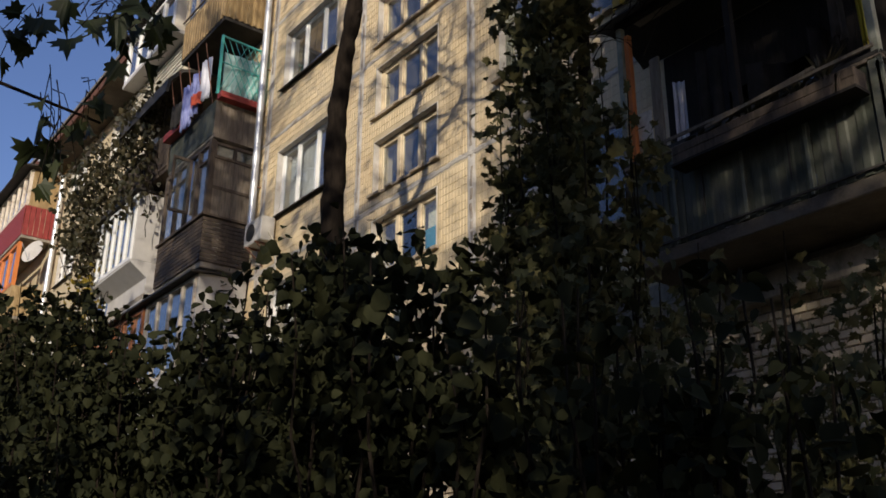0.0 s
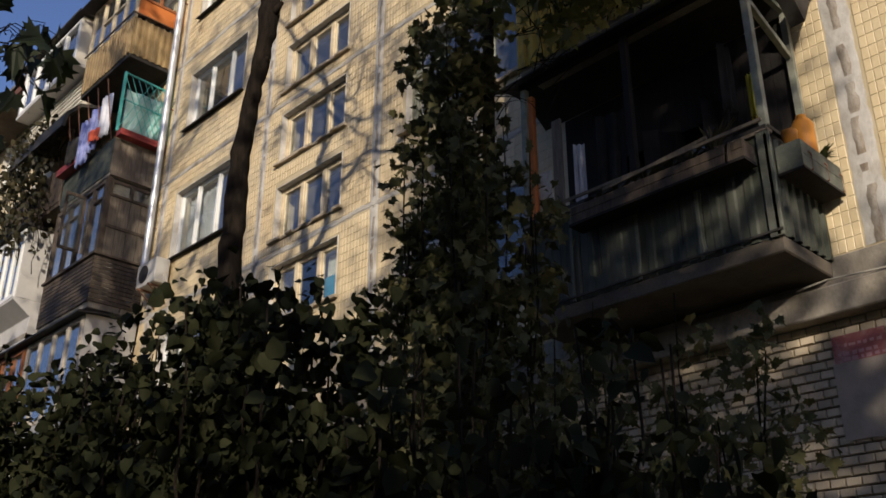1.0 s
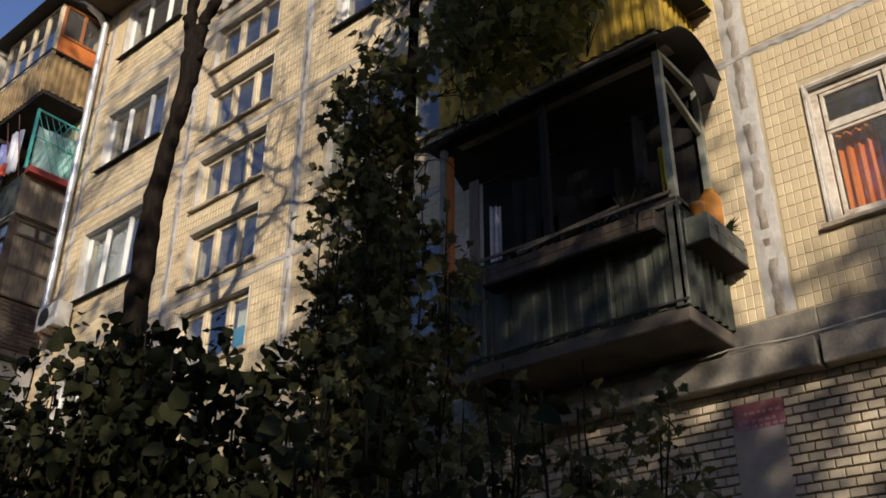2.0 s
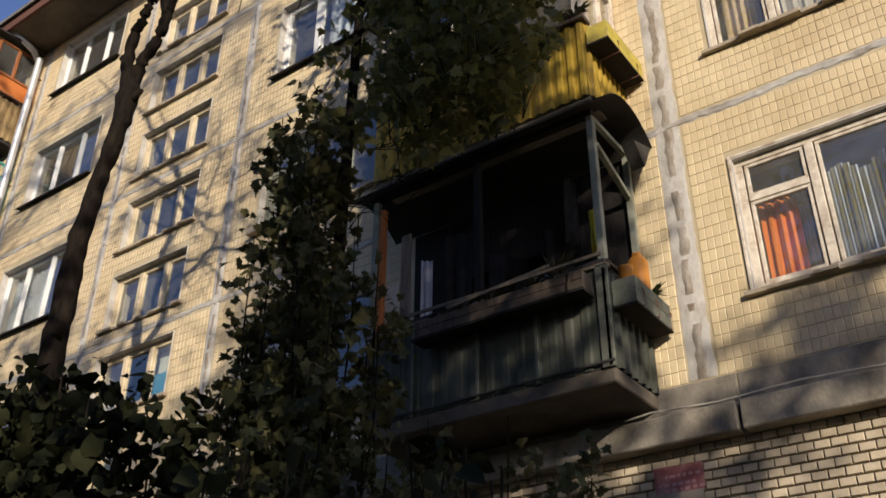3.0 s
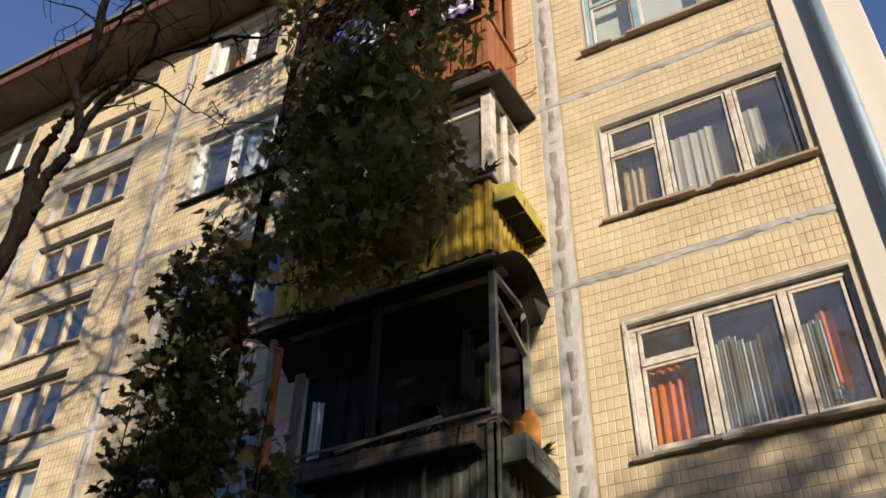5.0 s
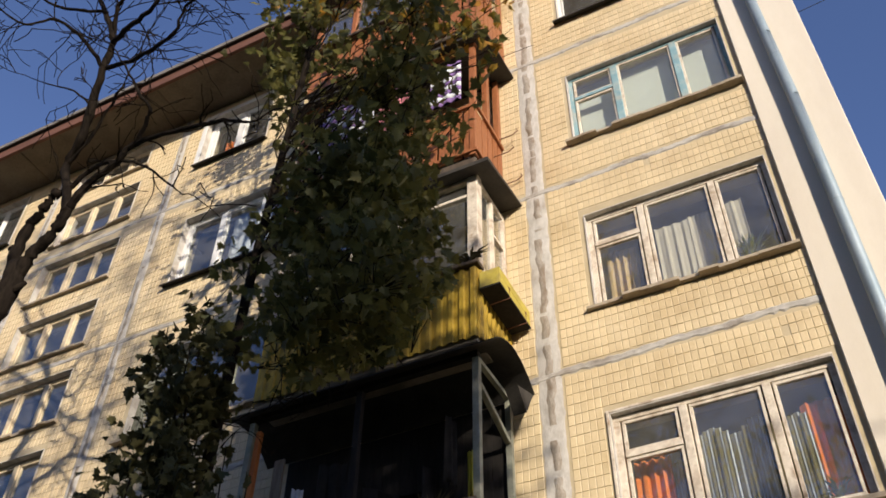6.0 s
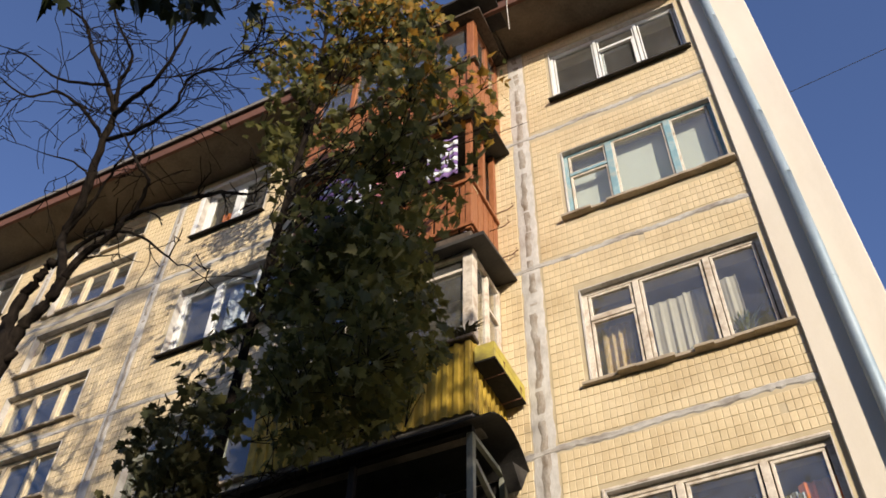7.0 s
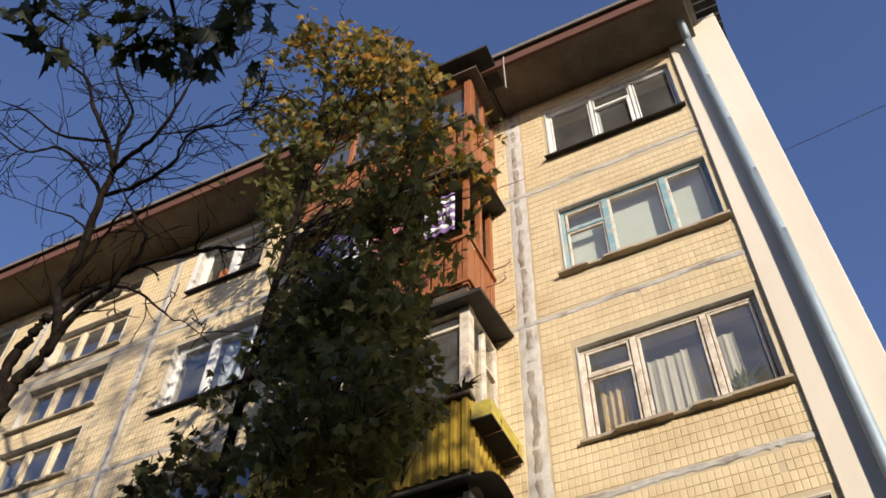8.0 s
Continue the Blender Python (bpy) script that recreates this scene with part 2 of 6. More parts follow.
M["blind"] = surface("pale drawn sheet", (0.60, 0.60, 0.50), (0.70, 0.70, 0.60), rough=0.9, scale=1.5, fine=100, bump=0.05)
M["lace"] = surface("white net curtain", (0.50, 0.52, 0.54), (0.70, 0.71, 0.72), rough=0.9, scale=9, fine=120, bump=0.1, stretch=(5, 5, 0.8))
M["room"] = surface("dim room wallpaper", (0.13, 0.11, 0.085), (0.20, 0.175, 0.14), rough=0.9, scale=2, fine=30, bump=0.05)
M["blue_cloth"] = surface("blue washing", (0.10, 0.12, 0.34), (0.34, 0.37, 0.58), rough=0.9, scale=5, fine=80, bump=0.2)
M["pale_cloth"] = surface("pale grey washing", (0.40, 0.41, 0.46), (0.62, 0.62, 0.66), rough=0.9, scale=5, fine=80, bump=0.2)
M["red_cloth"] = surface("red washing", (0.45, 0.06, 0.03), (0.60, 0.12, 0.06), rough=0.9, scale=5, fine=80, bump=0.2)
M["pink_cloth"] = surface("pink washing", (0.40, 0.13, 0.16), (0.55, 0.22, 0.24), rough=0.9, scale=5, fine=80, bump=0.2)
M["violet_stripe"] = surface("violet stripe", (0.16, 0.09, 0.24), (0.24, 0.15, 0.34), rough=0.9, scale=5, fine=80, bump=0.2)
M["teal_cloth"] = surface("pale turquoise sheet", (0.30, 0.50, 0.46), (0.48, 0.62, 0.58), rough=0.9, scale=4, fine=80, bump=0.3)
# near-black so that cloth in the balcony recess carries its shade
M["dark_cloth"] = surface("dark cloth and painted shade", (0.008, 0.008, 0.008), (0.03, 0.028, 0.026), rough=0.95, scale=5, fine=80, bump=0.3)
M["yellow_cloth"] = surface("yellow rag", (0.48, 0.40, 0.04), (0.62, 0.54, 0.08), rough=0.9, scale=5, fine=80, bump=0.2)
M["blue_sign"] = surface("bright blue panel", (0.01, 0.20, 0.34), (0.02, 0.28, 0.45), rough=0.5, scale=4, fine=40, bump=0.02)
M["poster_red"] = surface("faded red poster paper", (0.24, 0.075, 0.075), (0.36, 0.13, 0.125), rough=0.85, scale=6, fine=80, bump=0.2, stain=(0.48, 0.38, 0.34), stain_scale=5, stain_amount=0.6)
M["poster_grey"] = surface("grey poster paper", (0.27, 0.225, 0.175), (0.41, 0.35, 0.27), rough=0.85, scale=6, fine=80, bump=0.2, stain=(0.42, 0.24, 0.24), stain_scale=3, stain_amount=0.4)
M["poster_ink"] = surface("pale poster lettering", (0.40, 0.20, 0.20), (0.52, 0.30, 0.30), rough=0.85, scale=6, fine=80, bump=0.1)
M["plastic"] = surface("grey-white plastic casing", (0.44, 0.42, 0.38), (0.56, 0.54, 0.49), rough=0.5, scale=3, fine=50, bump=0.05, stain=(0.28, 0.24, 0.19), stain_scale=3, stain_amount=0.5)
M["black"] = surface("black rubber", (0.012, 0.012, 0.012), (0.03, 0.03, 0.03), rough=0.7, scale=6, fine=60, bump=0.1)
M["wire"] = surface("pale cable", (0.42, 0.38, 0.31), (0.56, 0.52, 0.44), rough=0.6, scale=6, fine=60, bump=0.1)
# near-black bark: shade falling on the bare trunk is put into its colour
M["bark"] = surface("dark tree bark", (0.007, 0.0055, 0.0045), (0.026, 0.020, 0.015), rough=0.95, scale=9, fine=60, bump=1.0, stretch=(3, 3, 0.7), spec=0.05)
M["soil"] = surface("dry soil and grass", (0.035, 0.036, 0.016), (0.085, 0.075, 0.04), rough=1.0, scale=0.8, fine=14, bump=0.8, stain=(0.05, 0.065, 0.02), stain_scale=0.35, stain_amount=0.8)
M["leaf_maple"] = leaf_material("maple leaf", (0.065, 0.075, 0.022), (0.23, 0.21, 0.060), through_light=0.5)
# darker copy of the maple leaf: backlit shade is put into its colour
M["leaf_near"] = leaf_material("maple leaf with painted shade", (0.016, 0.024, 0.008), (0.045, 0.055, 0.016), through_light=0.15)
M["leaf_turning"] = leaf_material("turning maple leaf", (0.26, 0.22, 0.03), (0.50, 0.23, 0.03), through_light=0.35)
# below real leaf tone: the deep shade over the shrubs is in the colour
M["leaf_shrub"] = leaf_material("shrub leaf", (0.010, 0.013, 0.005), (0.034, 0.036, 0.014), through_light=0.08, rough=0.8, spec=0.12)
M["leaf_climber"] = leaf_material("climber leaf", (0.045, 0.052, 0.022), (0.15, 0.135, 0.055), through_light=0.2, rough=0.7, spec=0.15)
M["leaf_small"] = leaf_material("small hedge leaf", (0.04, 0.06, 0.014), (0.11, 0.135, 0.03))
M["leaf_vine"] = leaf_material("vine leaf", (0.030, 0.032, 0.014), (0.085, 0.068, 0.030))
M["leaf_yellow"] = leaf_material("yellow vine leaf", (0.30, 0.22, 0.02), (0.44, 0.33, 0.05))
M["glass"] = glass_material("window glass")
M["glass_dark"] = glass_material("balcony door glass", (0.7, 0.72, 0.72), 0.7, 0.008)
M["roofing"] = surface("grey corrugated roofing", (0.16, 0.15, 0.14), (0.26, 0.24, 0.22), rough=0.9, scale=3, fine=40, bump=0.3)


# ---- mesh building ----
class Shape:
    """Collects plain faces for one mesh."""

    def __init__(self):
        self.v, self.f = [], []

    def face(self, *pts):
        k = len(self.v)
        self.v += [tuple(p) for p in pts]
        self.f.append(tuple(range(k, k + len(pts))))
        return self

    def box(self, x0, x1, y0, y1, z0, z1, m=None):
        k = len(self.v)
        pts = [Vector((x, y, z)) for z in (z0, z1) for y in (y0, y1) for x in (x0, x1)]
        self.v += [tuple(m @ p) if m else tuple(p) for p in pts]
        for q in ((0, 2, 3, 1), (4, 5, 7, 6), (0, 1, 5, 4), (2, 6, 7, 3), (0, 4, 6, 2), (1, 3, 7, 5)):
            self.f.append(tuple(k + i for i in q))
        return self

    def bar(self, a, b, w, d=None):
        """A square bar from a to b."""
        a, b = Vector(a), Vector(b)
        m = Matrix.Translation(a) @ (b - a).to_track_quat("Z", "Y").to_matrix().to_4x4()
        d = d or w
        return self.box(-w / 2, w / 2, -d / 2, d / 2, 0, (b - a).length, m)

    def tube(self, pts, radii, n=8, cap=True):
        pts = [Vector(p) for p in pts]
        k = len(self.v)
        for i, p in enumerate(pts):
            way = (pts[min(i + 1, len(pts) - 1)] - pts[max(i - 1, 0)]).normalized()
            side = way.cross(Vector((0.31, 0.17, 0.93)) if abs(way.z) < 0.9 else Vector((1, 0.1, 0))).normalized()
            up = way.cross(side)
            for j in range(n):
                a = 2 * math.pi * j / n
                self.v.append(tuple(p + (side * math.cos(a) + up * math.sin(a)) * radii[i]))
        for i in range(len(pts) - 1):
            for j in range(n):
                self.f.append((k + i * n + j, k + i * n + (j + 1) % n, k + (i + 1) * n + (j + 1) % n, k + (i + 1) * n + j))
        if cap:
            self.f.append(tuple(k + j for j in reversed(range(n))))
            self.f.append(tuple(k + (len(pts) - 1) * n + j for j in range(n)))
        return self

    def extrude(self, outline, a, b):
        """Sweeps a closed outline of points by the offset from a to b."""
        a, b = Vector(a), Vector(b)
        k, n = len(self.v), len(outline)
        self.v += [tuple(Vector(p) + a) for p in outline] + [tuple(Vector(p) + b) for p in outline]
        self.f.append(tuple(k + i for i in reversed(range(n))))
        self.f.append(tuple(k + n + i for i in range(n)))
        for i in range(n):
            self.f.append((k + i, k + (i + 1) % n, k + n + (i + 1) % n, k + n + i))
        return self


ORIGIN = {}


def thing(name, at, label, category, group="", kind=""):
    ob = new(name)
    ob.empty_display_size = 0.1
    ob.location = at
    ORIGIN[ob.name] = Vector(at)
    return tagged(ob, label, category, group, kind)


def part(name, shape, material, parent=None, label="", bevel=0.0, smooth=False):
    """Links a shape, given in world places, as one mesh under a thing or a part."""
    base = ORIGIN[parent.name] if parent else Vector((0, 0, 0))
    me = bpy.data.meshes.new(name)
    me.from_pydata([tuple(Vector(p) - base) for p in shape.v], [], shape.f)
    me.materials.append(M[material])
    if bevel or smooth:
        bm = bmesh.new()
        bm.from_mesh(me)
        if smooth:
            bmesh.ops.remove_doubles(bm, verts=bm.verts, dist=1e-5)
        bmesh.ops.recalc_face_normals(bm, faces=bm.faces)
        if bevel:
            bmesh.ops.bevel(bm, geom=bm.edges, offset=bevel, segments=1, affect="EDGES", clamp_overlap=True)
        if smooth:
            for f in bm.faces:
                f.smooth = True
        bm.to_mesh(me)
        bm.free()
    ob = new(name, me)
    if parent:
        ob.parent = parent
        ORIGIN[ob.name] = base
    if label:
        ob["label"] = label
    return ob


def ribbed(x0, y0, x1, y1, z0, z1, pitch=0.11, depth=0.022, thick=0.006):
    """Vertical trapezoid-ribbed sheet between two plan points."""
    a, b = Vector((x0, y0, 0)), Vector((x1, y1, 0))
    way = (b - a).normalized()
    side = Vector((way.y, -way.x, 0))
    n = max(2, int((b - a).length / pitch))
    step = (b - a).length / n
    prof = []
    for i in range(n):
        for f, d in ((0, 0), (0.42, 0), (0.52, depth), (0.90, depth)):
            prof.append(a + way * (i + f) * step + side * d)
    prof.append(b)
    s = Shape()
    back = [p - side * thick for p in reversed(prof)]
    outline = prof + back
    top = [Vector((0, 0, 0.006 * math.sin(i * 2.1))) for i in range(len(outline))]
    k = len(s.v)
    m = len(outline)
    s.v += [(p.x, p.y, z0) for p in outline] + [(p.x, p.y, z1 + t.z) for p, t in zip(outline, top)]
    for i in range(m):
        s.f.append((k + i, k + (i + 1) % m, k + m + (i + 1) % m, k + m + i))
    h = len(prof)
    for i in range(h - 1):
        s.f.append((k + m + i, k + m + i + 1, k + m + m - 2 - i, k + m + m - 1 - i))
        s.f.append((k + i + 1, k + i, k + m - 1 - i, k + m - 2 - i))
    return s


def cloth(x0, y0, x1, y1, z0, z1, folds=6, depth=0.04, sag=0.0, seed=1, cols=40, rows=8, ragged=0.0):
    """A hanging cloth with folds, thin but solid."""
    rnd = random.Random(seed)
    a, b = Vector((x0, y0, 0)), Vector((x1, y1, 0))
    way = (b - a).normalized()
    side = Vector((way.y, -way.x, 0))
    ph = [rnd.uniform(0, 6.3) for _ in range(3)]
    hem = [rnd.uniform(0, ragged) for _ in range(cols + 1)]
    s = Shape()
    for layer in (0.0, 0.004):
        for j in range(rows + 1):
            v = j / rows
            for i in range(cols + 1):
                u = i / cols
                off = depth * (0.6 + 0.4 * v) * (math.sin(u * folds * 6.283 + ph[0] + 0.5 * v) + 0.4 * math.sin(u * folds * 14 + ph[1]))
                p = a + (b - a) * u + side * (off + layer)
                z = z1 + (z0 - z1) * v - sag * math.sin(u * math.pi) + hem[i] * v
                s.v.append((p.x, p.y, z))
    n = cols + 1
    m = n * (rows + 1)
    for j in range(rows):
        for i in range(cols):
            q = j * n + i
            s.f.append((q, q + 1, q + n + 1, q + n))
            s.f.append((m + q + n, m + q + n + 1, m + q + 1, m + q))
    for i in range(cols):
        q = rows * n + i
        s.f.append((i + 1, i, m + i, m + i + 1))
        s.f.append((q, q + 1, m + q + 1, m + q))
    for j in range(rows):
        q, w = j * n, j * n + cols
        s.f.append((q, q + n, m + q + n, m + q))
        s.f.append((w + n, w, m + w, m + w + n))
    return s

# ---- setting: ground, walls, roof ----
H = 2.78                         # storey height
BANDS = [4.82 + H * k for k in range(4)]
ROOF_Z = 15.62
FAR_X, END_X = -52.0, 0.10

OPENINGS = []                    # x0, x1, z0, z1 through the street wall


def hole(x0, x1, z0, z1):
    OPENINGS.append((x0, x1, z0, z1))
    return x0, x1, z0, z1


RIGHT = [hole(-2.08, 0.02, 5.54 + H * k, 6.95 + H * k) for k in range(3)] + [hole(-2.08, 0.0, 13.90, 15.26)]
STAIR = [hole(-11.74, -10.02, 7.38 - 0.93 + 1.392 * k, 7.38 + 1.392 * k) for k in range(6)] + [hole(-11.74, -10.02, 14.78, 15.42)]
MIDDLE = [hole(-8.60, -6.45, 5.70, 7.08), hole(-8.60, -6.45, 8.46, 9.88), hole(-8.60, -6.45, 11.25, 12.68), hole(-8.72, -7.3, 14.08, 15.35)]
LEFT = [hole(-15.18, -13.15, 5.80, 7.2), hole(-15.18, -13.15, 8.60, 9.98), hole(-15.18, -13.15, 11.38, 12.66), hole(-15.16, -13.1, 14.10, 15.45)]
FAR = [hole(-30.2, -28.4, 14.05, 15.42), hole(-30.2, -28.4, 11.2, 12.6), hole(-30.2, -28.4, 8.4, 9.8), hole(-26.3, -24.3, 11.2, 12.6), hole(-26.3, -24.3, 8.4, 9.8), hole(-26.3, -24.3, 14.05, 15.42)]
BALCONY_DOORS = [hole(-5.25, -3.55, 5.1 + H * k, 7.0 + H * k) for k in range(4)]
LEFT_DOORS = [hole(-17.9, -16.5, 5.1 + H * k, 7.0 + H * k) for k in range(4)] + [hole(-21.6, -20.0, 5.1 + H * k, 7.0 + H * k) for k in range(4)]


def wall_cells(x0, x1, z0, z1, openings):
    """The solid cells of a wall between its openings."""
    xs = sorted({x0, x1} | {v for o in openings for v in o[:2] if x0 < v < x1})
    for a, b in zip(xs, xs[1:]):
        mid = (a + b) / 2
        cuts = sorted((o[2], o[3]) for o in openings if o[0] < mid < o[1])
        z = z0
        for c, d in cuts:
            if c > z:
                yield a, b, z, c
            z = max(z, d)
        if z < z1:
            yield a, b, z, z1


g = Shape()
gx = [-4000, -400, -120, -60] + [-40 + 1.5 * i for i in range(45)] + [60, 120, 400, 4000]
gy = [-4000, -400, -120, -60] + [-40 + 1.5 * i for i in range(45)] + [60, 120, 400, 4000]
for y in gy:
    for x in gx:
        near = abs(x) < 50 and abs(y) < 50
        g.v.append((x, y, 0.09 * noise.noise((x * 0.35, y * 0.35, 0)) if near else 0.0))
for j in range(len(gy) - 1):
    for i in range(len(gx) - 1):
        q = j * len(gx) + i
        g.f.append((q, q + 1, q + len(gx) + 1, q + len(gx)))
tagged(part("ground", g, "soil"), "dry dark soil and sparse grass under the shrubs", "ground", kind="structure")

w = Shape()
for a, b, c, d in wall_cells(FAR_X, END_X, 4.30, ROOF_Z + 0.2, OPENINGS):
    w.box(a, b, 0, 0.36, c, d)
wall_north = tagged(part("wall_north", w, "panel"), "tiled prefabricated panel street wall of the apartment block", "wall", kind="structure")
ORIGIN[wall_north.name] = Vector((0, 0, 0))

s = Shape().box(FAR_X, END_X, 0.045, 0.36, -0.3, 4.30)
wall_base = tagged(part("wall_base", s, "mortar"), "pale brick ground storey of the apartment block", "wall", kind="structure")
ORIGIN[wall_base.name] = Vector((0, 0, 0))

# concrete ledge over the brick storey, in cast lengths with open butt joints
for i in range(10):
    x1 = END_X - 0.01 - (2.45 + (i - 1) * 3.2 if i else 0)
    x0 = x1 - (2.42 if i == 0 else 3.17)
    jut = 0.15 + 0.006 * ((i * 7) % 3)
    part("ledge", Shape().box(x0, x1, -jut, 0.2, 4.30, 4.55), "concrete", wall_north, "stained grey concrete ledge", bevel=0.012)
    part("upper_ledge", Shape().box(x0 - 0.02, x1, -0.012 - 0.003 * (i % 2), 0.2, 4.555, 4.84), "concrete", wall_north, "stained grey concrete band", bevel=0.006)

# end wall, clad in cream render that laps round the corner
s = Shape().box(END_X, 0.935, -0.055, 0.36, -0.3, 16.05)
s.box(0.60, 0.935, 0.36, 12.0, -0.3, 16.05)
wall_east = tagged(part("wall_east", s, "plaster", bevel=0.01), "smooth cream rendered end wall of the block", "wall", kind="structure")
s = Shape().box(FAR_X, 0.60, 12.0, 12.35, -0.3, 16.0).box(FAR_X - 0.35, FAR_X, 0, 12.35, -0.3, 16.0)
tagged(part("wall_south", s, "panel"), "plain rear walls closing the block", "wall", kind="structure")

# unseen wall added to keep low sky light out of the balconies
tagged(part("wall_skyblock", Shape().box(-70, 70, -44.4, -44.0, -0.3, 15.0), "panel"), "plain unseen wall added to block low sky light", "wall", kind="structure")

s = Shape()
for z in (4.6, 7.42, 10.2, 12.98):
    s.box(FAR_X, 0.58, 0.37, 4.2, z, z + 0.2)
s.box(FAR_X, 0.58, 4.2, 4.35, 0, 15.6)
for x in (-2.7, -5.9, -9.2, -12.6, -15.9, -18.9, -22.6, -27.4, -31.5):
    s.box(x, x + 0.12, 0.37, 4.19, 0, 15.6)
tagged(part("inner_walls", s, "room"), "dim room walls and floors seen through the windows", "wall", kind="structure")
tagged(part("ceiling", Shape().box(FAR_X, 0.58, 0.37, 11.9, 15.45, 15.6), "room"), "top floor ceilings under the roof", "ceiling", kind="structure")

# roof with projecting eave slab
roof = thing("roof", (-26, 6, ROOF_Z), "shallow roof with a projecting concrete eave and red-brown fascia", "roof", kind="structure")
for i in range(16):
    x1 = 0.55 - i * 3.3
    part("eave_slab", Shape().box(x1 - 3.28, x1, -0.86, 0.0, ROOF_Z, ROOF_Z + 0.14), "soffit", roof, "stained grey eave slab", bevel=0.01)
part("fascia", Shape().box(FAR_X, 0.58, -0.93, -0.862, ROOF_Z - 0.03, ROOF_Z + 0.20), "fascia", roof, "red-brown fascia board", bevel=0.008)
part("gutter_edge", Shape().box(FAR_X, 0.62, -1.00, -0.90, ROOF_Z + 0.204, ROOF_Z + 0.245), "dark_metal", roof, "dark sheet metal drip edge")
s = Shape().extrude([(0, -1.02, ROOF_Z + 0.25), (0, 6.1, ROOF_Z + 1.5), (0, 12.9, ROOF_Z + 0.2), (0, 12.9, ROOF_Z + 0.15), (0, 6.1, ROOF_Z + 1.4), (0, -1.0, ROOF_Z + 0.2)], (FAR_X, 0, 0), (0.66, 0, 0))
part("roof_cover", s, "roofing", roof, "grey corrugated roofing")
s = Shape()
for i in range(16):
    y = -0.98 + i * 0.17
    s.box(0.62, 1.03, y, y + 0.13, ROOF_Z + 0.42 + (y + 1) * 0.176, ROOF_Z + 0.47 + (y + 1) * 0.176)
part("verge", s, "dark_metal", roof, "dark corrugated verge over the end wall")
part("verge_board", Shape().extrude([(0, -0.06, 16.05), (0, -0.06, 16.12), (0, 6, 17.1), (0, 6, 16.0)], (0.60, 0, 0), (0.93, 0, 0)), "plaster", roof)

# panel joints: horizontal smears and wide vertical ones
rnd = random.Random(5)


def smear(points, width, proud, seed, vertical, ragged=(0.92, 1.08)):
    """A hand-laid strip of mortar with a wandering edge."""
    rr = random.Random(seed)
    s = Shape()
    k = 0
    for u, v in points:
        wl, wr = (width * (rr.uniform(*ragged) if vertical else rr.uniform(0.7, 1.3)) for _ in range(2))
        p = proud * rr.uniform(0.8, 1.3)
        if vertical:
            ring = [(v - wl, 0.0), (v - wl * 0.85, -p), (v + wr * 0.85, -p), (v + wr, 0.0)]
            s.v += [(x, y, u) for x, y in ring]
        else:
            ring = [(v - wl, 0.0), (v - wl * 0.6, -p), (v + wr * 0.6, -p), (v + wr, 0.0)]
            s.v += [(u, y, z) for z, y in ring]
        if k:
            b = len(s.v) - 8
            for i in range(3):
                s.f.append((b + i, b + i + 1, b + 5 + i, b + 4 + i))
        k += 1
    return s


SEAMS = [(-2.65, 0.125), (-9.24, 0.085), (-12.22, 0.085), (-15.72, 0.10), (-5.95, 0.06), (-23.4, 0.1), (-27.4, 0.1)]
for i, (x, half) in enumerate(SEAMS):
    n = 110
    pts = [(4.86 + 10.76 * k / n, x + 0.004 * math.sin(k * 0.9 + i)) for k in range(n + 1)]
    part("vertical_joint", smear(pts, half, 0.005, 40 + i, True), "joint", wall_north, "wide rough grey mortar joint", smooth=True)
for i, (x, half) in enumerate(SEAMS[:4]):
    n = 150
    pts = [(4.86 + 10.76 * k / n, x + 0.010 * math.sin(k * 0.37 + i) + 0.006 * math.sin(k * 1.1)) for k in range(n + 1)]
    part("joint_core", smear(pts, half * 0.42, 0.0058, 80 + i, True, (0.6, 1.2)), "joint_core", wall_north, "crumbling brown-stained mortar core", smooth=True)
for i, z in enumerate(BANDS[1:]):
    n = 480
    xa = -24.0
    pts = [(xa + (END_X - 0.005 - xa) * k / n, z + 0.010 * math.sin(k * 0.31 + i) + 0.012 * math.sin(k * 0.07)) for k in range(n + 1)]
    part("horizontal_joint", smear(pts, 0.044, 0.011, 60 + i, False), "joint_thin", wall_north, "rough grey mortar joint")


# ---- windows ----
COUNT = [0]


def pane(parent, x0, x1, y, z0, z1, mat="glass"):
    ob = part("pane", Shape().box(x0, x1, y - 0.002, y + 0.002, z0, z1), mat, parent)
    ob.visible_shadow = False
    return ob


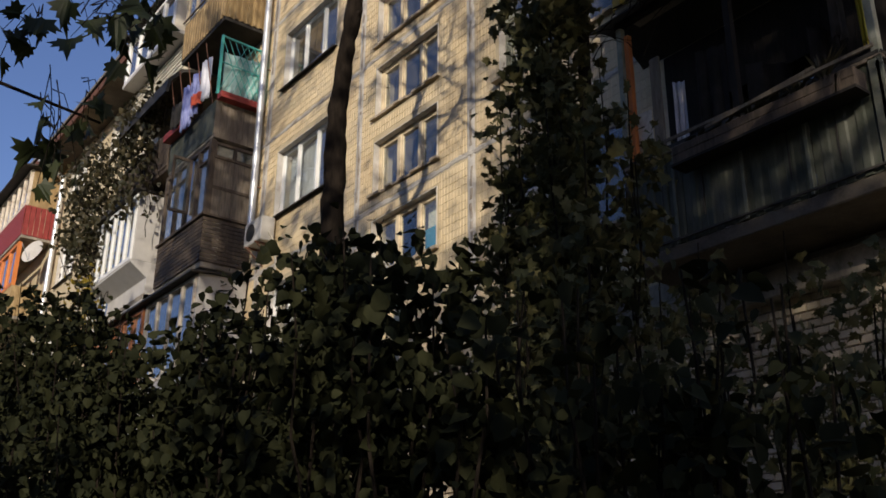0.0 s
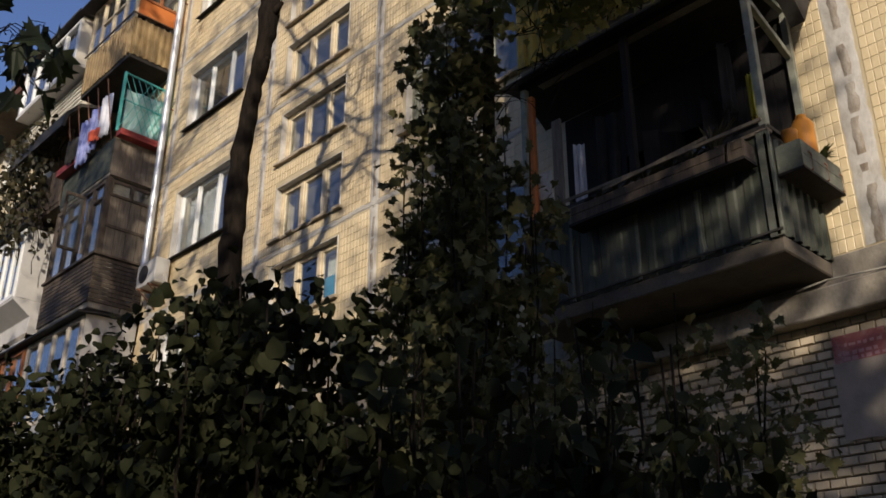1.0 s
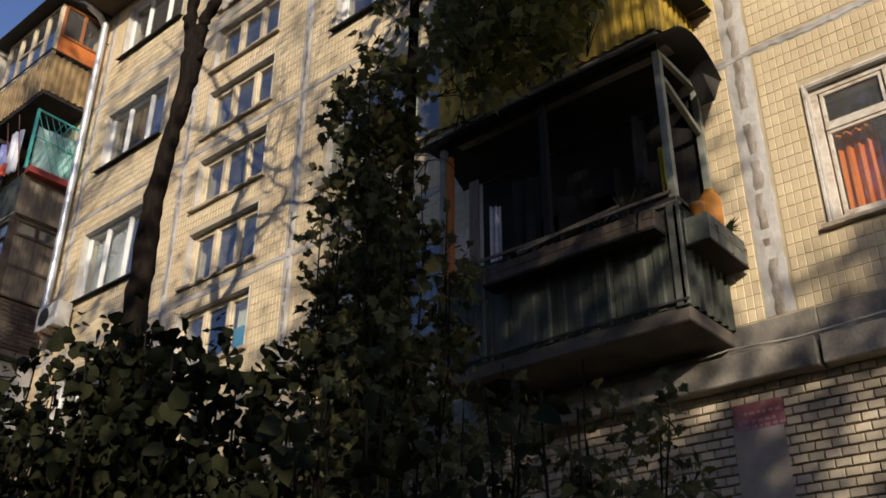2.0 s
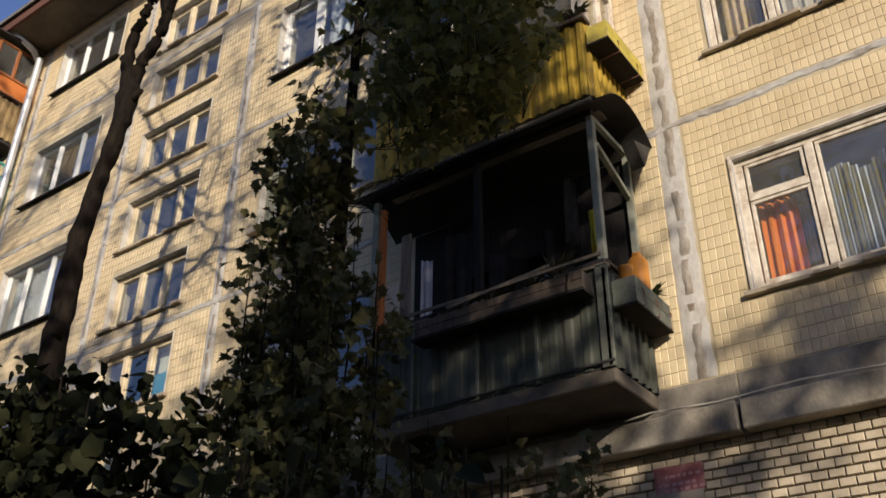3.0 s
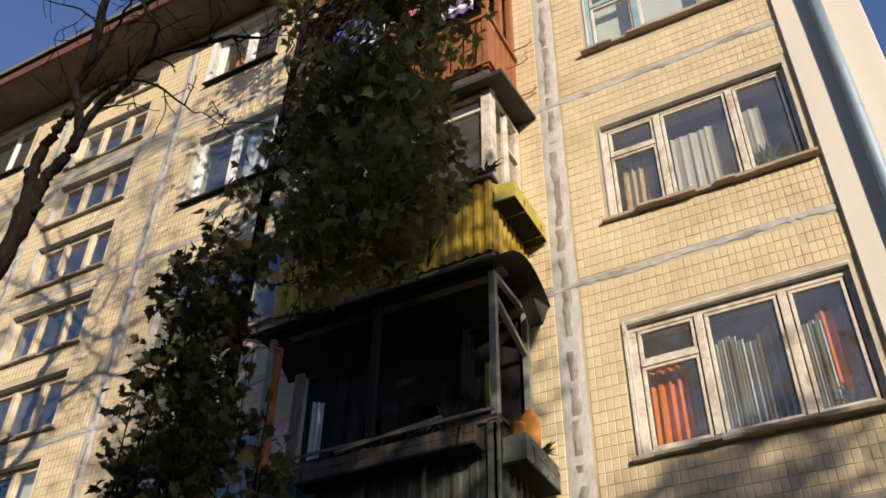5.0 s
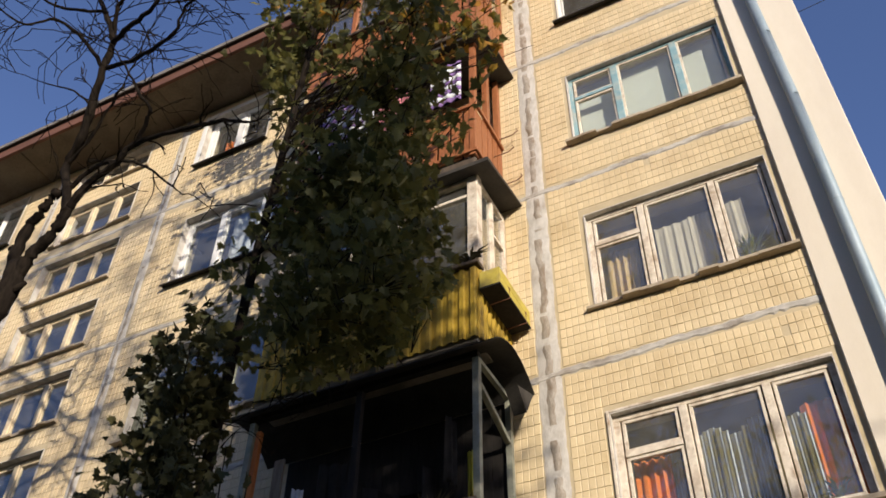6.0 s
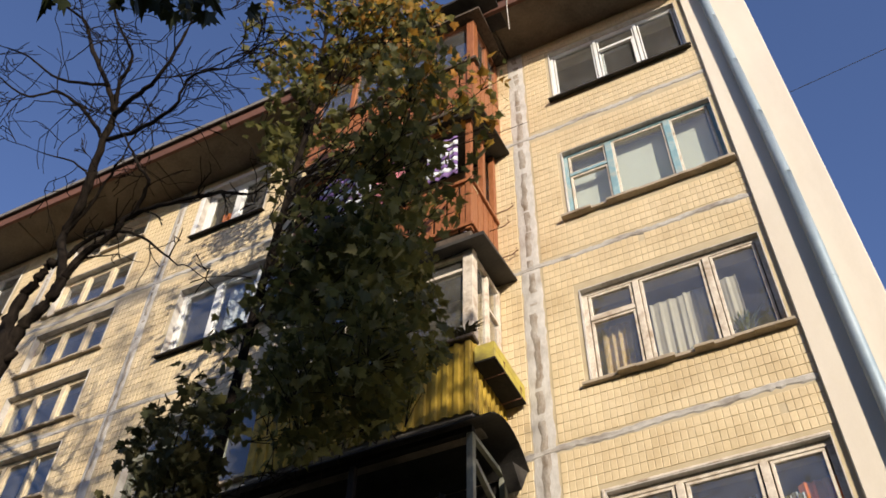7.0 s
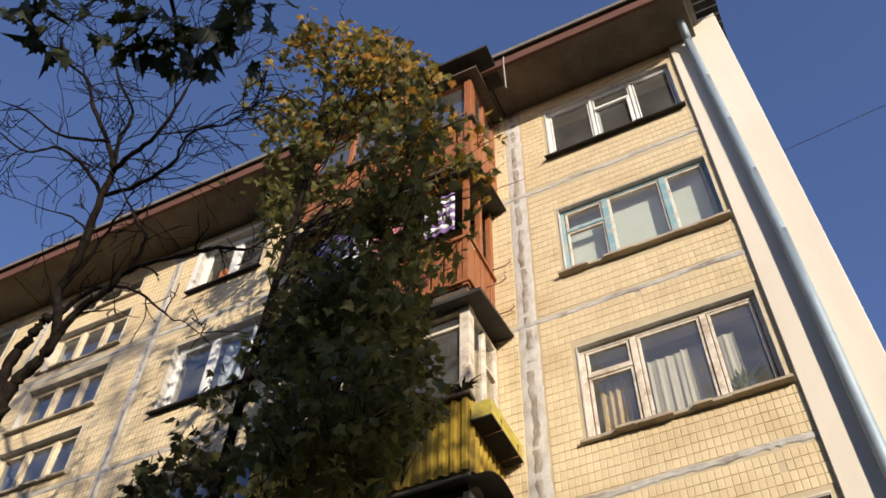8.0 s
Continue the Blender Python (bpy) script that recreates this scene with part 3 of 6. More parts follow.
def window(o, frame_mat, cuts, label, sash_mat=None, transom=None, sill="sill", depth=0.10, bar=0.06, sill_jut=0.10, casing=0.0, post=0.75):
    """A window of several lights in opening o. cuts: places of the posts as fractions; transom: lights with a cross bar at a height."""
    x0, x1, z0, z1 = o
    COUNT[0] += 1
    win = thing(f"window_{COUNT[0]}", (x0, depth, z0), label, "window", kind="structure")
    y0, y1 = depth, depth + 0.07
    s = Shape().box(x0, x1, y0, y1, z1 - bar, z1).box(x0, x1, y0, y1, z0, z0 + bar)
    s.box(x0, x0 + bar, y0, y1, z0 + bar, z1 - bar).box(x1 - bar, x1, y0, y1, z0 + bar, z1 - bar)
    part("window_frame", s, frame_mat, win, bevel=0.004)
    edges = [x0 + bar / 2] + [x0 + (x1 - x0) * c for c in cuts] + [x1 - bar / 2]
    for x in edges[1:-1]:
        part("window_post", Shape().box(x - bar * post, x + bar * post, y0 - 0.008, y1, z0 + bar, z1 - bar), frame_mat, win, bevel=0.004)
    sm = sash_mat or frame_mat
    for i, (a, b) in enumerate(zip(edges, edges[1:])):
        a, b = a + bar * 0.72, b - bar * 0.72
        c, d = z0 + bar, z1 - bar
        lights = [(c, d)]
        if transom and i in transom:
            t = c + (d - c) * transom[i]
            lights = [(c, t - 0.015), (t + 0.015, d)]
            part("cross_bar", Shape().box(a, b, y0 - 0.004, y1, t - 0.03, t + 0.03), frame_mat, win, bevel=0.004)
            lights = [(c, t - 0.03), (t + 0.03, d)]
        for c, d in lights:
            r = 0.032 if post > 0.5 else 0.02
            s = Shape().box(a, b, y0 + 0.012, y1 - 0.01, d - r, d).box(a, b, y0 + 0.012, y1 - 0.01, c, c + r)
            s.box(a, a + r, y0 + 0.012, y1 - 0.01, c + r, d - r).box(b - r, b, y0 + 0.012, y1 - 0.01, c + r, d - r)
            sash = part("sash", s, sm, win, bevel=0.003)
            pane(sash, a + r, b - r, y0 + 0.035, c + r, d - r, "glass_dark" if frame_mat == "dark_wood" else "glass")
    if sill == "sheet":
        s = Shape().extrude([(0, depth, z0 - 0.004), (0, -sill_jut, z0 - 0.05), (0, -sill_jut, z0 - 0.075), (0, -sill_jut + 0.01, z0 - 0.075), (0, -sill_jut + 0.01, z0 - 0.056), (0, depth, z0 - 0.012)], (x0 - 0.06, 0, 0), (x1 + 0.04, 0, 0))
        part("window_sill", s, "dark_metal", win, "dark sheet metal sill")
    elif sill:
        s = Shape()
        rr = random.Random(int(x0 * 100 + z0 * 10))
        n = 11
        for i in range(n):
            a, b = x0 - 0.08 + (x1 - x0 + 0.14) * i / n, x0 - 0.08 + (x1 - x0 + 0.14) * (i + 1) / n
            j = rr.uniform(-0.010, 0.010) if rr.random() < 0.8 else 0.04
            s.box(a, b - 0.001, -sill_jut + j, depth, z0 - 0.050 + rr.uniform(-0.004, 0.010), z0 - 0.004 + rr.uniform(-0.003, 0.0))
        part("window_sill", s, sill, win, "crumbling sill", bevel=0.003)
    if casing:
        s = Shape().box(x0 - casing, x0, -0.022, 0.05, z0, z1 + casing).box(x0, x1, -0.022, 0.05, z1, z1 + casing)
        part("casing", s, sm, win, bevel=0.005)
    # plastered reveal
    s = Shape().box(x0, x0 + 0.012, -0.015, depth, z0, z1).box(x1 - 0.012, x1, -0.015, depth, z0, z1).box(x0 + 0.012, x1 - 0.012, -0.015, depth, z1 - 0.012, z1)
    part("reveal", s, "joint", win)
    return win


def curtain(o, u0, u1, material, label, v0=0.0, v1=0.95, y=0.26, folds=7, depth=0.03, seed=1, group=""):
    x0, x1, z0, z1 = o
    c = cloth(x0 + (x1 - x0) * u0, y, x0 + (x1 - x0) * u1, y, z0 - 0.1 + (z1 - z0) * v0, z0 + (z1 - z0) * v1 + 0.1, folds, depth, seed=seed)
    ob = part("curtain", c, material, smooth=True)
    return tagged(ob, label, "curtain", group)


def striped_curtain(o, u0, u1, v1, stripes, label, broad="curtain_green", narrow="lace"):
    """A curtain of broad dark bands with narrow pale stripes between them."""
    x0, x1, z0, z1 = o
    a, b = x0 + (x1 - x0) * u0, x0 + (x1 - x0) * u1
    c = thing("curtain", (a, 0.26, z0), label, "curtain")
    step = (b - a) / stripes
    for i in range(stripes):
        x = a + i * step
        y = 0.26 + 0.02 * math.sin(i * 1.3)
        top = z0 + (z1 - z0) * (v1 + 0.04 * math.sin(i * 0.9))
        part("band", cloth(x, y, x + step * 0.74, y, z0 - 0.1, top, 0.5, 0.010, seed=i, cols=6, rows=4), broad, c, smooth=True)
        part("stripe", cloth(x + step * 0.745, y - 0.004, x + step * 0.995, y - 0.004, z0 - 0.1, top, 0.3, 0.004, seed=i, cols=4, rows=4), narrow, c, "narrow pale stripe", smooth=True)


def pot_plant(x, y, z, label, seed, size=0.13, leaf_mat="leaf_small", pot=True, spread=0.25, tall=0.3, pot_mat="plastic"):
    rr = random.Random(seed)
    p = thing("pot_plant", (x, y, z), label, "pot plant")
    if pot:
        part("pot", Shape().tube([(x, y, z), (x, y, z + size), (x, y, z + size * 1.05)], [size * 0.42, size * 0.55, size * 0.58], 14), pot_mat, p)
    s = Shape()
    for i in range(34):
        a, r = rr.uniform(0, 6.28), rr.uniform(0.1, 1) * spread
        base = Vector((x, y, z + (size if pot else 0)))
        tip = base + Vector((math.cos(a) * r, math.sin(a) * r * 0.45, rr.uniform(0.3, 1) * tall))
        side = Vector((-math.sin(a), math.cos(a), 0.2)) * 0.018
        mid = (base + tip) / 2 + Vector((0, 0, 0.05))
        s.face(base, mid + side, tip, mid - side)
    part("foliage", s, leaf_mat, p)
    return p


# right-hand column, second to fifth storey
window(RIGHT[0], "old_white", (0.33, 0.70), "old white-painted wooden window with three lights", transom={0: 0.70}, bar=0.075, casing=0.03, depth=0.05, post=0.52)
window(RIGHT[1], "old_white", (0.31, 0.70), "peeling wooden window with three lights and a transom", transom={0: 0.70}, bar=0.065, depth=0.06, post=0.55)
window(RIGHT[2], "blue_wood", (0.31, 0.70), "faded blue wooden window with three lights", sash_mat="old_white", transom={0: 0.68}, bar=0.06, depth=0.06)
window(RIGHT[3], "white_paint", (0.36, 0.68), "white plastic window with three lights", sill="sheet", bar=0.055, post=0.45, depth=0.06)
part("open_sash", Shape().box(-1.27, -0.72, 0.04, 0.085, 14.82, 14.87).box(-0.76, -0.72, 0.05, 0.09, 13.98, 14.82).box(-1.27, -1.23, 0.10, 0.14, 13.98, 14.82), "white_paint", bpy.data.objects["window_4"], "tilted white vent sash")
curtain(RIGHT[0], 0.05, 0.22, "curtain_orange", "orange curtain hanging in soft folds", v1=0.62, folds=4, seed=3)
striped_curtain(RIGHT[0], 0.22, 0.315, 0.62, 4, "brown curtain with narrow pale stripes", "curtain_brown", "curtain_cream")
striped_curtain(RIGHT[0], 0.345, 0.69, 0.78, 12, "olive curtain with narrow pale stripes")
striped_curtain(RIGHT[0], 0.71, 0.82, 0.74, 4, "olive curtain with narrow pale stripes")
curtain(RIGHT[0], 0.80, 0.98, "curtain_orange", "orange curtain gathered at the window side", v1=0.75, folds=4, seed=5)
curtain(RIGHT[1], 0.06, 0.22, "curtain_brown", "brown patterned curtain behind the glass", v1=0.60, folds=4, seed=6)
curtain(RIGHT[1], 0.345, 0.54, "curtain_cream", "cream curtain with soft folds", v1=0.70, folds=3.4, depth=0.016, seed=7)
curtain(RIGHT[1], 0.53, 0.66, "curtain_cream", "cream curtain drawn half across", v1=0.72, folds=2.3, depth=0.016, seed=8)
curtain(RIGHT[1], 0.72, 0.82, "curtain_cream", "cream curtain tied aside", v1=0.74, folds=1.7, depth=0.016, seed=9)
curtain(RIGHT[2], 0.02, 0.98, "blind", "pale sheet drawn over the whole window", v1=0.98, folds=1.5, depth=0.008, seed=10)
pot_plant(-1.85, 0.24, 8.34, "spiky green plant on the inner sill", 1, pot=False, tall=0.22, spread=0.16)
pot_plant(-1.05, 0.24, 8.34, "bushy green pot plant on the inner sill", 2, pot=False, tall=0.30, spread=0.24)
pot_plant(-0.42, 0.23, 8.34, "green plant in a cream square pot on the sill", 3, size=0.16, tall=0.40, spread=0.36, pot_mat="curtain_cream")
pot_plant(-0.28, 0.23, 5.56, "small green plants on the inner sill", 4, size=0.12, tall=0.25, spread=0.2)

# stair column
for i, o in enumerate(STAIR):
    window(o, "cream_wood", (0.34, 0.67), "cream wooden stair window with three lights", depth=0.09, bar=0.06, sill="sill", sill_jut=0.07)
tagged(part("sign_board", Shape().box(-11.0, -10.12, 0.24, 0.26, 6.5, 6.95), "blue_sign"), "bright blue board behind the stair window", "board")
tagged(part("blind", Shape().box(-10.6, -10.15, 0.27, 0.28, 6.9, 7.3), "blind"), "pale yellowish board behind the stair window", "board")

# columns between stair and balconies
window(MIDDLE[0], "old_white", (0.33, 0.67), "old wooden window behind foliage", transom={0: 0.7})
window(MIDDLE[1], "grey_green", (0.28, 0.70), "old grey-painted wooden window", transom={0: 0.72}, bar=0.06)
window(MIDDLE[2], "white_paint", (0.34, 0.70), "white plastic window with net curtain", sill="sheet", bar=0.07)
window(MIDDLE[3], "white_paint", (0.5,), "white plastic window with a dark interior", sill="sheet", bar=0.09, casing=0.10)
curtain(MIDDLE[2], 0.38, 0.72, "lace", "white net curtain with folds", v1=0.85, folds=6, seed=12)
curtain(MIDDLE[3], 0.20, 0.34, "curtain_orange", "orange cloth behind the glass", v0=0.1, v1=0.5, folds=2, seed=13)
for i, o in enumerate(LEFT):
    window(o, "white_paint", (0.31, 0.66), "white plastic window with three lights", sill="sheet", bar=0.05, post=0.45)
curtain(LEFT[1], 0.05, 0.6, "lace", "white net curtain behind the window", v1=0.9, folds=8, seed=14)
for o in FAR:
    window(o, "white_paint", (0.5,), "white window with two lights", sill="sheet", bar=0.07)
# first door near-black, with the shade of its recess in the colour
for i, o in enumerate(BALCONY_DOORS + LEFT_DOORS):
    window(o, "shade_wood" if i == 0 else "dark_wood", (0.4,), "balcony door and window in dark weathered wood", transom={1: 0.3}, sill=None, bar=0.08)


# ---- balconies ----
def glazing(parent, a, b, z0, z1, cuts, mat, bar=0.05, transom=None):
    """A glazed screen between plan points a and b: posts, rails and one pane to each light."""
    a, b = Vector((a[0], a[1], 0)), Vector((b[0], b[1], 0))
    way = (b - a)
    m = Matrix.Translation((a.x, a.y, 0)) @ Matrix.Rotation(math.atan2(way.y, way.x), 4, "Z")
    length = way.length
    scr = part("glazing_sill", Shape().box(0, length, -bar / 2, bar / 2, z0, z0 + bar, m), mat, parent, bevel=0.003)
    part("glazing_head", Shape().box(0, length, -bar / 2, bar / 2, z1 - bar, z1, m), mat, parent, bevel=0.003)
    xs = [0.0] + [length * c for c in cuts] + [length]
    for x in xs:
        x = min(max(x, bar / 2), length - bar / 2)
        part("glazing_post", Shape().box(x - bar / 2, x + bar / 2, -bar / 2 - 0.003, bar / 2 + 0.003, z0 + bar, z1 - bar, m), mat, parent, bevel=0.003)
    for i, (c, d) in enumerate(zip(xs, xs[1:])):
        spans = [(z0 + bar, z1 - bar)]
        if transom and i in transom:
            t = z0 + (z1 - z0) * transom[i]
            part("glazing_rail", Shape().box(c + bar / 2, d - bar / 2, -bar / 2, bar / 2, t - 0.02, t + 0.02, m), mat, parent)
            spans = [(z0 + bar, t - 0.02), (t + 0.02, z1 - bar)]
        for e, f in spans:
            ob = part("pane", Shape().box(c + bar / 2, d - bar / 2, -0.002, 0.002, e, f, m), "glass", scr)
            ob.visible_shadow = False


def balcony(x0, x1, depth, z, label, slab_mat="concrete"):
    b = thing("balcony", ((x0 + x1) / 2, 0, z), label, "balcony")
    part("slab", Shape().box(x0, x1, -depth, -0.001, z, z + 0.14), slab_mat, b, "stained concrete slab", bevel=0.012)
    return b


def railing(b, x0, x1, depth, z0, z1, mat="rust", step=0.42):
    """Thin steel handrail with uprights on three sides."""
    s = Shape().bar((x0, -depth, z1), (x1, -depth, z1), 0.035).bar((x1, -depth, z1), (x1, 0, z1), 0.035).bar((x0, -depth, z1), (x0, 0, z1), 0.035)
    part("handrail", s, mat, b)
    n = int((x1 - x0) / step)
    for i in range(n + 1):
        x = x0 + (x1 - x0) * i / n
        part("upright", Shape().bar((x, -depth, z0), (x, -depth, z1), 0.016), mat, b)


def flower_box(b, x0, x1, y0, y1, z0, z1, mat, along_y, label):
    s = Shape()
    t = 0.018
    if along_y:
        for i in range(2):
            c, d = z0 + (z1 - z0) * i / 2, z0 + (z1 - z0) * (i + 1) / 2 - 0.004
            s.box(x1 - t, x1, y0, y1, c, d).box(x0, x0 + t, y0, y1, c, d)
        s.box(x0 + t, x1 - t, y0, y0 + t, z0, z1).box(x0 + t, x1 - t, y1 - t, y1, z0, z1).box(x0 + t, x1 - t, y0 + t, y1 - t, z0, z0 + t)
    else:
        for i in range(2):
            c, d = z0 + (z1 - z0) * i / 2, z0 + (z1 - z0) * (i + 1) / 2 - 0.004
            s.box(x0, x1, y0, y0 + t, c, d).box(x0, x1, y1 - t, y1, c, d)
        s.box(x0, x0 + t, y0 + t, y1 - t, z0, z1).box(x1 - t, x1, y0 + t, y1 - t, z0, z1).box(x0 + t, x1 - t, y0 + t, y1 - t, z0, z0 + t)
    return part("flower_box", s, mat, b, label, bevel=0.003)


def hook(b, x, y, z):
    """Bent steel strap that carries a flower box."""
    s = Shape().tube([(x - 0.02, y, z + 0.30), (x + 0.13, y, z + 0.30), (x + 0.25, y, z + 0.12), (x + 0.25, y, z - 0.02), (x - 0.02, y, z - 0.03)], [0.007] * 5, 6)
    part("strap", s, "rust", b)


def rag(x, y, z0, z1, wide, mat, label, seed, turn=0.0):
    c = cloth(x - wide / 2 * math.cos(turn), y - wide / 2 * math.sin(turn), x + wide / 2 * math.cos(turn), y + wide / 2 * math.sin(turn), z0, z1, 2.2, 0.03, seed=seed, cols=16, rows=6, ragged=0.08)
    return tagged(part("hanging_cloth", c, mat, smooth=True), label, "cloth")


BX0, BX1, BD = -5.78, -3.08, 0.82

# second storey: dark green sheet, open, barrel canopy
b2 = balcony(BX0, BX1, BD, 4.66, "old open balcony with worn dark green sheet parapet and dark canopy", "shade_dark")
for i in range(4):
    xa = BX0 + 0.02 + (BX1 - BX0 - 0.04) * i / 4
    xb = BX0 + 0.02 + (BX1 - BX0 - 0.04) * (i + 1) / 4
    part("front_panel", ribbed(xa, -BD + 0.01, xb - 0.01, -BD + 0.01 - 0.01 * (i % 2), 4.80, 5.74, pitch=0.16, depth=0.014), "green_sheet", b2, "worn dark green sheet panel")
part("side_panel", ribbed(BX1, -BD + 0.02, BX1, -0.01, 4.80, 5.70, pitch=0.13, depth=0.03), "green_sheet", b2, "worn dark green ribbed sheet")
part("side_panel", ribbed(BX0, -0.01, BX0, -BD + 0.02, 4.80, 5.70, pitch=0.13, depth=0.03), "green_sheet", b2)
for x in (BX0 + 0.6, BX0 + 1.35, BX1 - 0.72, BX1 - 0.02):
    part("batten", Shape().box(x - 0.014, x + 0.014, -BD - 0.030, -BD - 0.012, 4.80, 5.72), "grey_dark", b2)
part("corner_batten", Shape().box(BX1 - 0.10, BX1 + 0.02, -BD - 0.03, -BD - 0.005, 4.79, 5.76), "grey_dark", b2, "pale corner strip", bevel=0.004)
part("bottom_rail", Shape().bar((BX0, -BD - 0.03, 4.84), (BX1 + 0.02, -BD - 0.03, 4.84), 0.02), "dark_metal", b2)
railing(b2, BX0, BX1, BD, 5.0, 5.80, "dark_metal")
part("top_board", Shape().box(BX0, BX1 + 0.02, -BD - 0.03, -BD + 0.05, 5.74, 5.775), "grey_wood", b2, bevel=0.004)
flower_box(b2, BX1 + 0.015, BX1 + 0.24, -BD + 0.04, -0.06, 5.35, 5.60, "grey_dark", True, "grey-green wooden flower box hung on the side")
# near-black board added below the box; its colour stands in for shade
part("box_shade", Shape().box(BX1 + 0.012, BX1 + 0.245, -BD + 0.035, -0.055, 5.325, 5.347), "shade_wood", b2, "black board added as shade under the box")
for y in (-0.66, -0.38, -0.10):
    hook(b2, BX1 + 0.01, y, 5.37)
flower_box(b2, -5.0, BX1 - 0.12, -BD - 0.24, -BD - 0.045, 5.47, 5.64, "dark_wood", False, "rotting grey plank flower box")
part("box_shade", Shape().box(-5.02, BX1 - 0.11, -BD - 0.25, -BD - 0.04, 5.44, 5.467), "shade_wood", b2, "black board added as shade under the box")
for i, (x, dz) in enumerate(((-4.7, 0.02), (-4.1, -0.03), (-3.6, 0.01))):
    part("loose_lath", Shape().bar((x - 0.5, -BD - 0.262, 5.70 + dz), (x + 0.6, -BD - 0.258, 5.73 - dz), 0.018, 0.03), "grey_wood", b2)
for i in range(6):
    a = Matrix.Translation((BX1 - 0.36 + 0.020 * i, -BD - 0.15 - 0.01 * i, 5.47)) @ Matrix.Rotation(radians(-14 + 5 * i), 4, "Y")
    part("broken_board", Shape().box(-0.011, 0.011, -0.05, 0.05, 0, 0.22 - 0.012 * i, a), "dark_wood", b2)
# boards added over the back wall to paint the recess dark
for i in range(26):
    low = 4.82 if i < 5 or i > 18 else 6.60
    part("shade_board", Shape().box(BX0 - 0.02 + 0.104 * i, BX0 + 0.08 + 0.104 * i, -0.035, -0.014, low, 7.38), "shade_wood", b2)
for x, m in ((BX1 - 0.03, "grey_green"), (-4.42, "shade_wood"), (BX0 + 0.04, "grey_green")):
    part("post", Shape().box(x - 0.035, x + 0.035, -BD - 0.01, -BD + 0.06, 5.78, 7.42), m, b2, bevel=0.005)
part("brace", Shape().bar((BX1 - 0.02, -BD + 0.06, 7.12), (BX1 - 0.02, -0.10, 6.86), 0.055), "grey_green", b2, bevel=0.004)
part("side_rail", Shape().bar((BX1 - 0.02, -BD + 0.04, 7.40), (BX1 - 0.02, -0.02, 7.40), 0.05), "grey_green", b2)
part("wall_post", Shape().box(BX1 - 0.05, BX1 + 0.01, -0.09, -0.03, 5.4, 7.42), "grey_green", b2)
part("end_post", Shape().box(BX0 + 0.075, BX0 + 0.135, -BD + 0.03, -BD + 0.09, 5.80, 7.32), "orange_panel", b2, "orange-painted end post", bevel=0.004)
part("end_board", Shape().box(BX0 + 0.10, BX0 + 0.30, -BD + 0.10, -BD + 0.12, 5.80, 6.38), "old_white", b2, "pale board at the end", bevel=0.003)
part("end_plank", Shape().box(BX0 + 0.31, BX0 + 0.43, -BD + 0.12, -BD + 0.15, 5.80, 6.95), "grey_wood", b2, "grey upright plank", bevel=0.003)
out, inn = [], []
for i in range(15):
    u = i / 14
    y = -BD - 0.16 + (BD + 0.14) * u
    z = 7.40 + 0.34 * math.sin(math.pi * (0.12 + 0.80 * u)) ** 0.8 - 0.10
    out.append((0, y, z))
    inn.append((0, y, z - 0.012))
part("canopy", Shape().extrude(out + inn[::-1], (BX0 - 0.32, 0, 0), (BX1 + 0.26, 0, 0)), "dark_metal", b2, "dark arched sheet metal canopy")
part("canopy_flap", Shape().extrude([(0, -0.42, 7.26), (0, -0.03, 7.40), (0, -0.03, 7.385), (0, -0.22, 7.06)], (BX1 + 0.10, 0, 0), (BX1 + 0.24, 0, 0)), "dark_metal", b2, "torn sheet metal flap")
part("cross_beam", Shape().box(BX0, BX1, -BD - 0.02, -BD + 0.05, 7.42, 7.49), "shade_wood", b2)
tagged(part("plastic_jar", Shape().tube([(-2.96, -0.40, 5.60), (-2.96, -0.40, 5.64), (-2.96, -0.40, 5.70), (-2.96, -0.40, 5.92), (-2.96, -0.40, 5.97), (-2.96, -0.40, 5.99), (-2.96, -0.40, 6.02)], [0.085, 0.096, 0.094, 0.096, 0.07, 0.045, 0.045], 18), "terracotta", smooth=True), "large orange plastic jar standing on the flower box", "jar")
tagged(part("small_pot", Shape().tube([(-2.97, -0.66, 5.60), (-2.97, -0.66, 5.74), (-2.97, -0.66, 5.76)], [0.05, 0.066, 0.07], 14), "terracotta", smooth=True), "small terracotta flower pot on the flower box", "flower pot")
pot_plant(-2.95, -0.18, 5.60, "sparse trailing weeds in the flower box", 20, pot=False, spread=0.22, tall=0.22)
pot_plant(-3.5, -BD - 0.14, 5.62, "dry stalks in the rotting flower box", 21, pot=False, spread=0.3, tall=0.34, leaf_mat="leaf_vine")
pot_plant(-4.2, -BD - 0.14, 5.60, "dry stalks hanging over the flower box", 22, pot=False, spread=0.4, tall=0.2, leaf_mat="leaf_vine")
for i, x in enumerate((-4.75, -4.5, -3.95, -3.75)):
    pot_plant(x, -BD - 0.14, 5.60, "dry weeds hanging from the flower box", 70 + i, pot=False, spread=0.24, tall=0.12 + 0.05 * i, leaf_mat="leaf_vine")
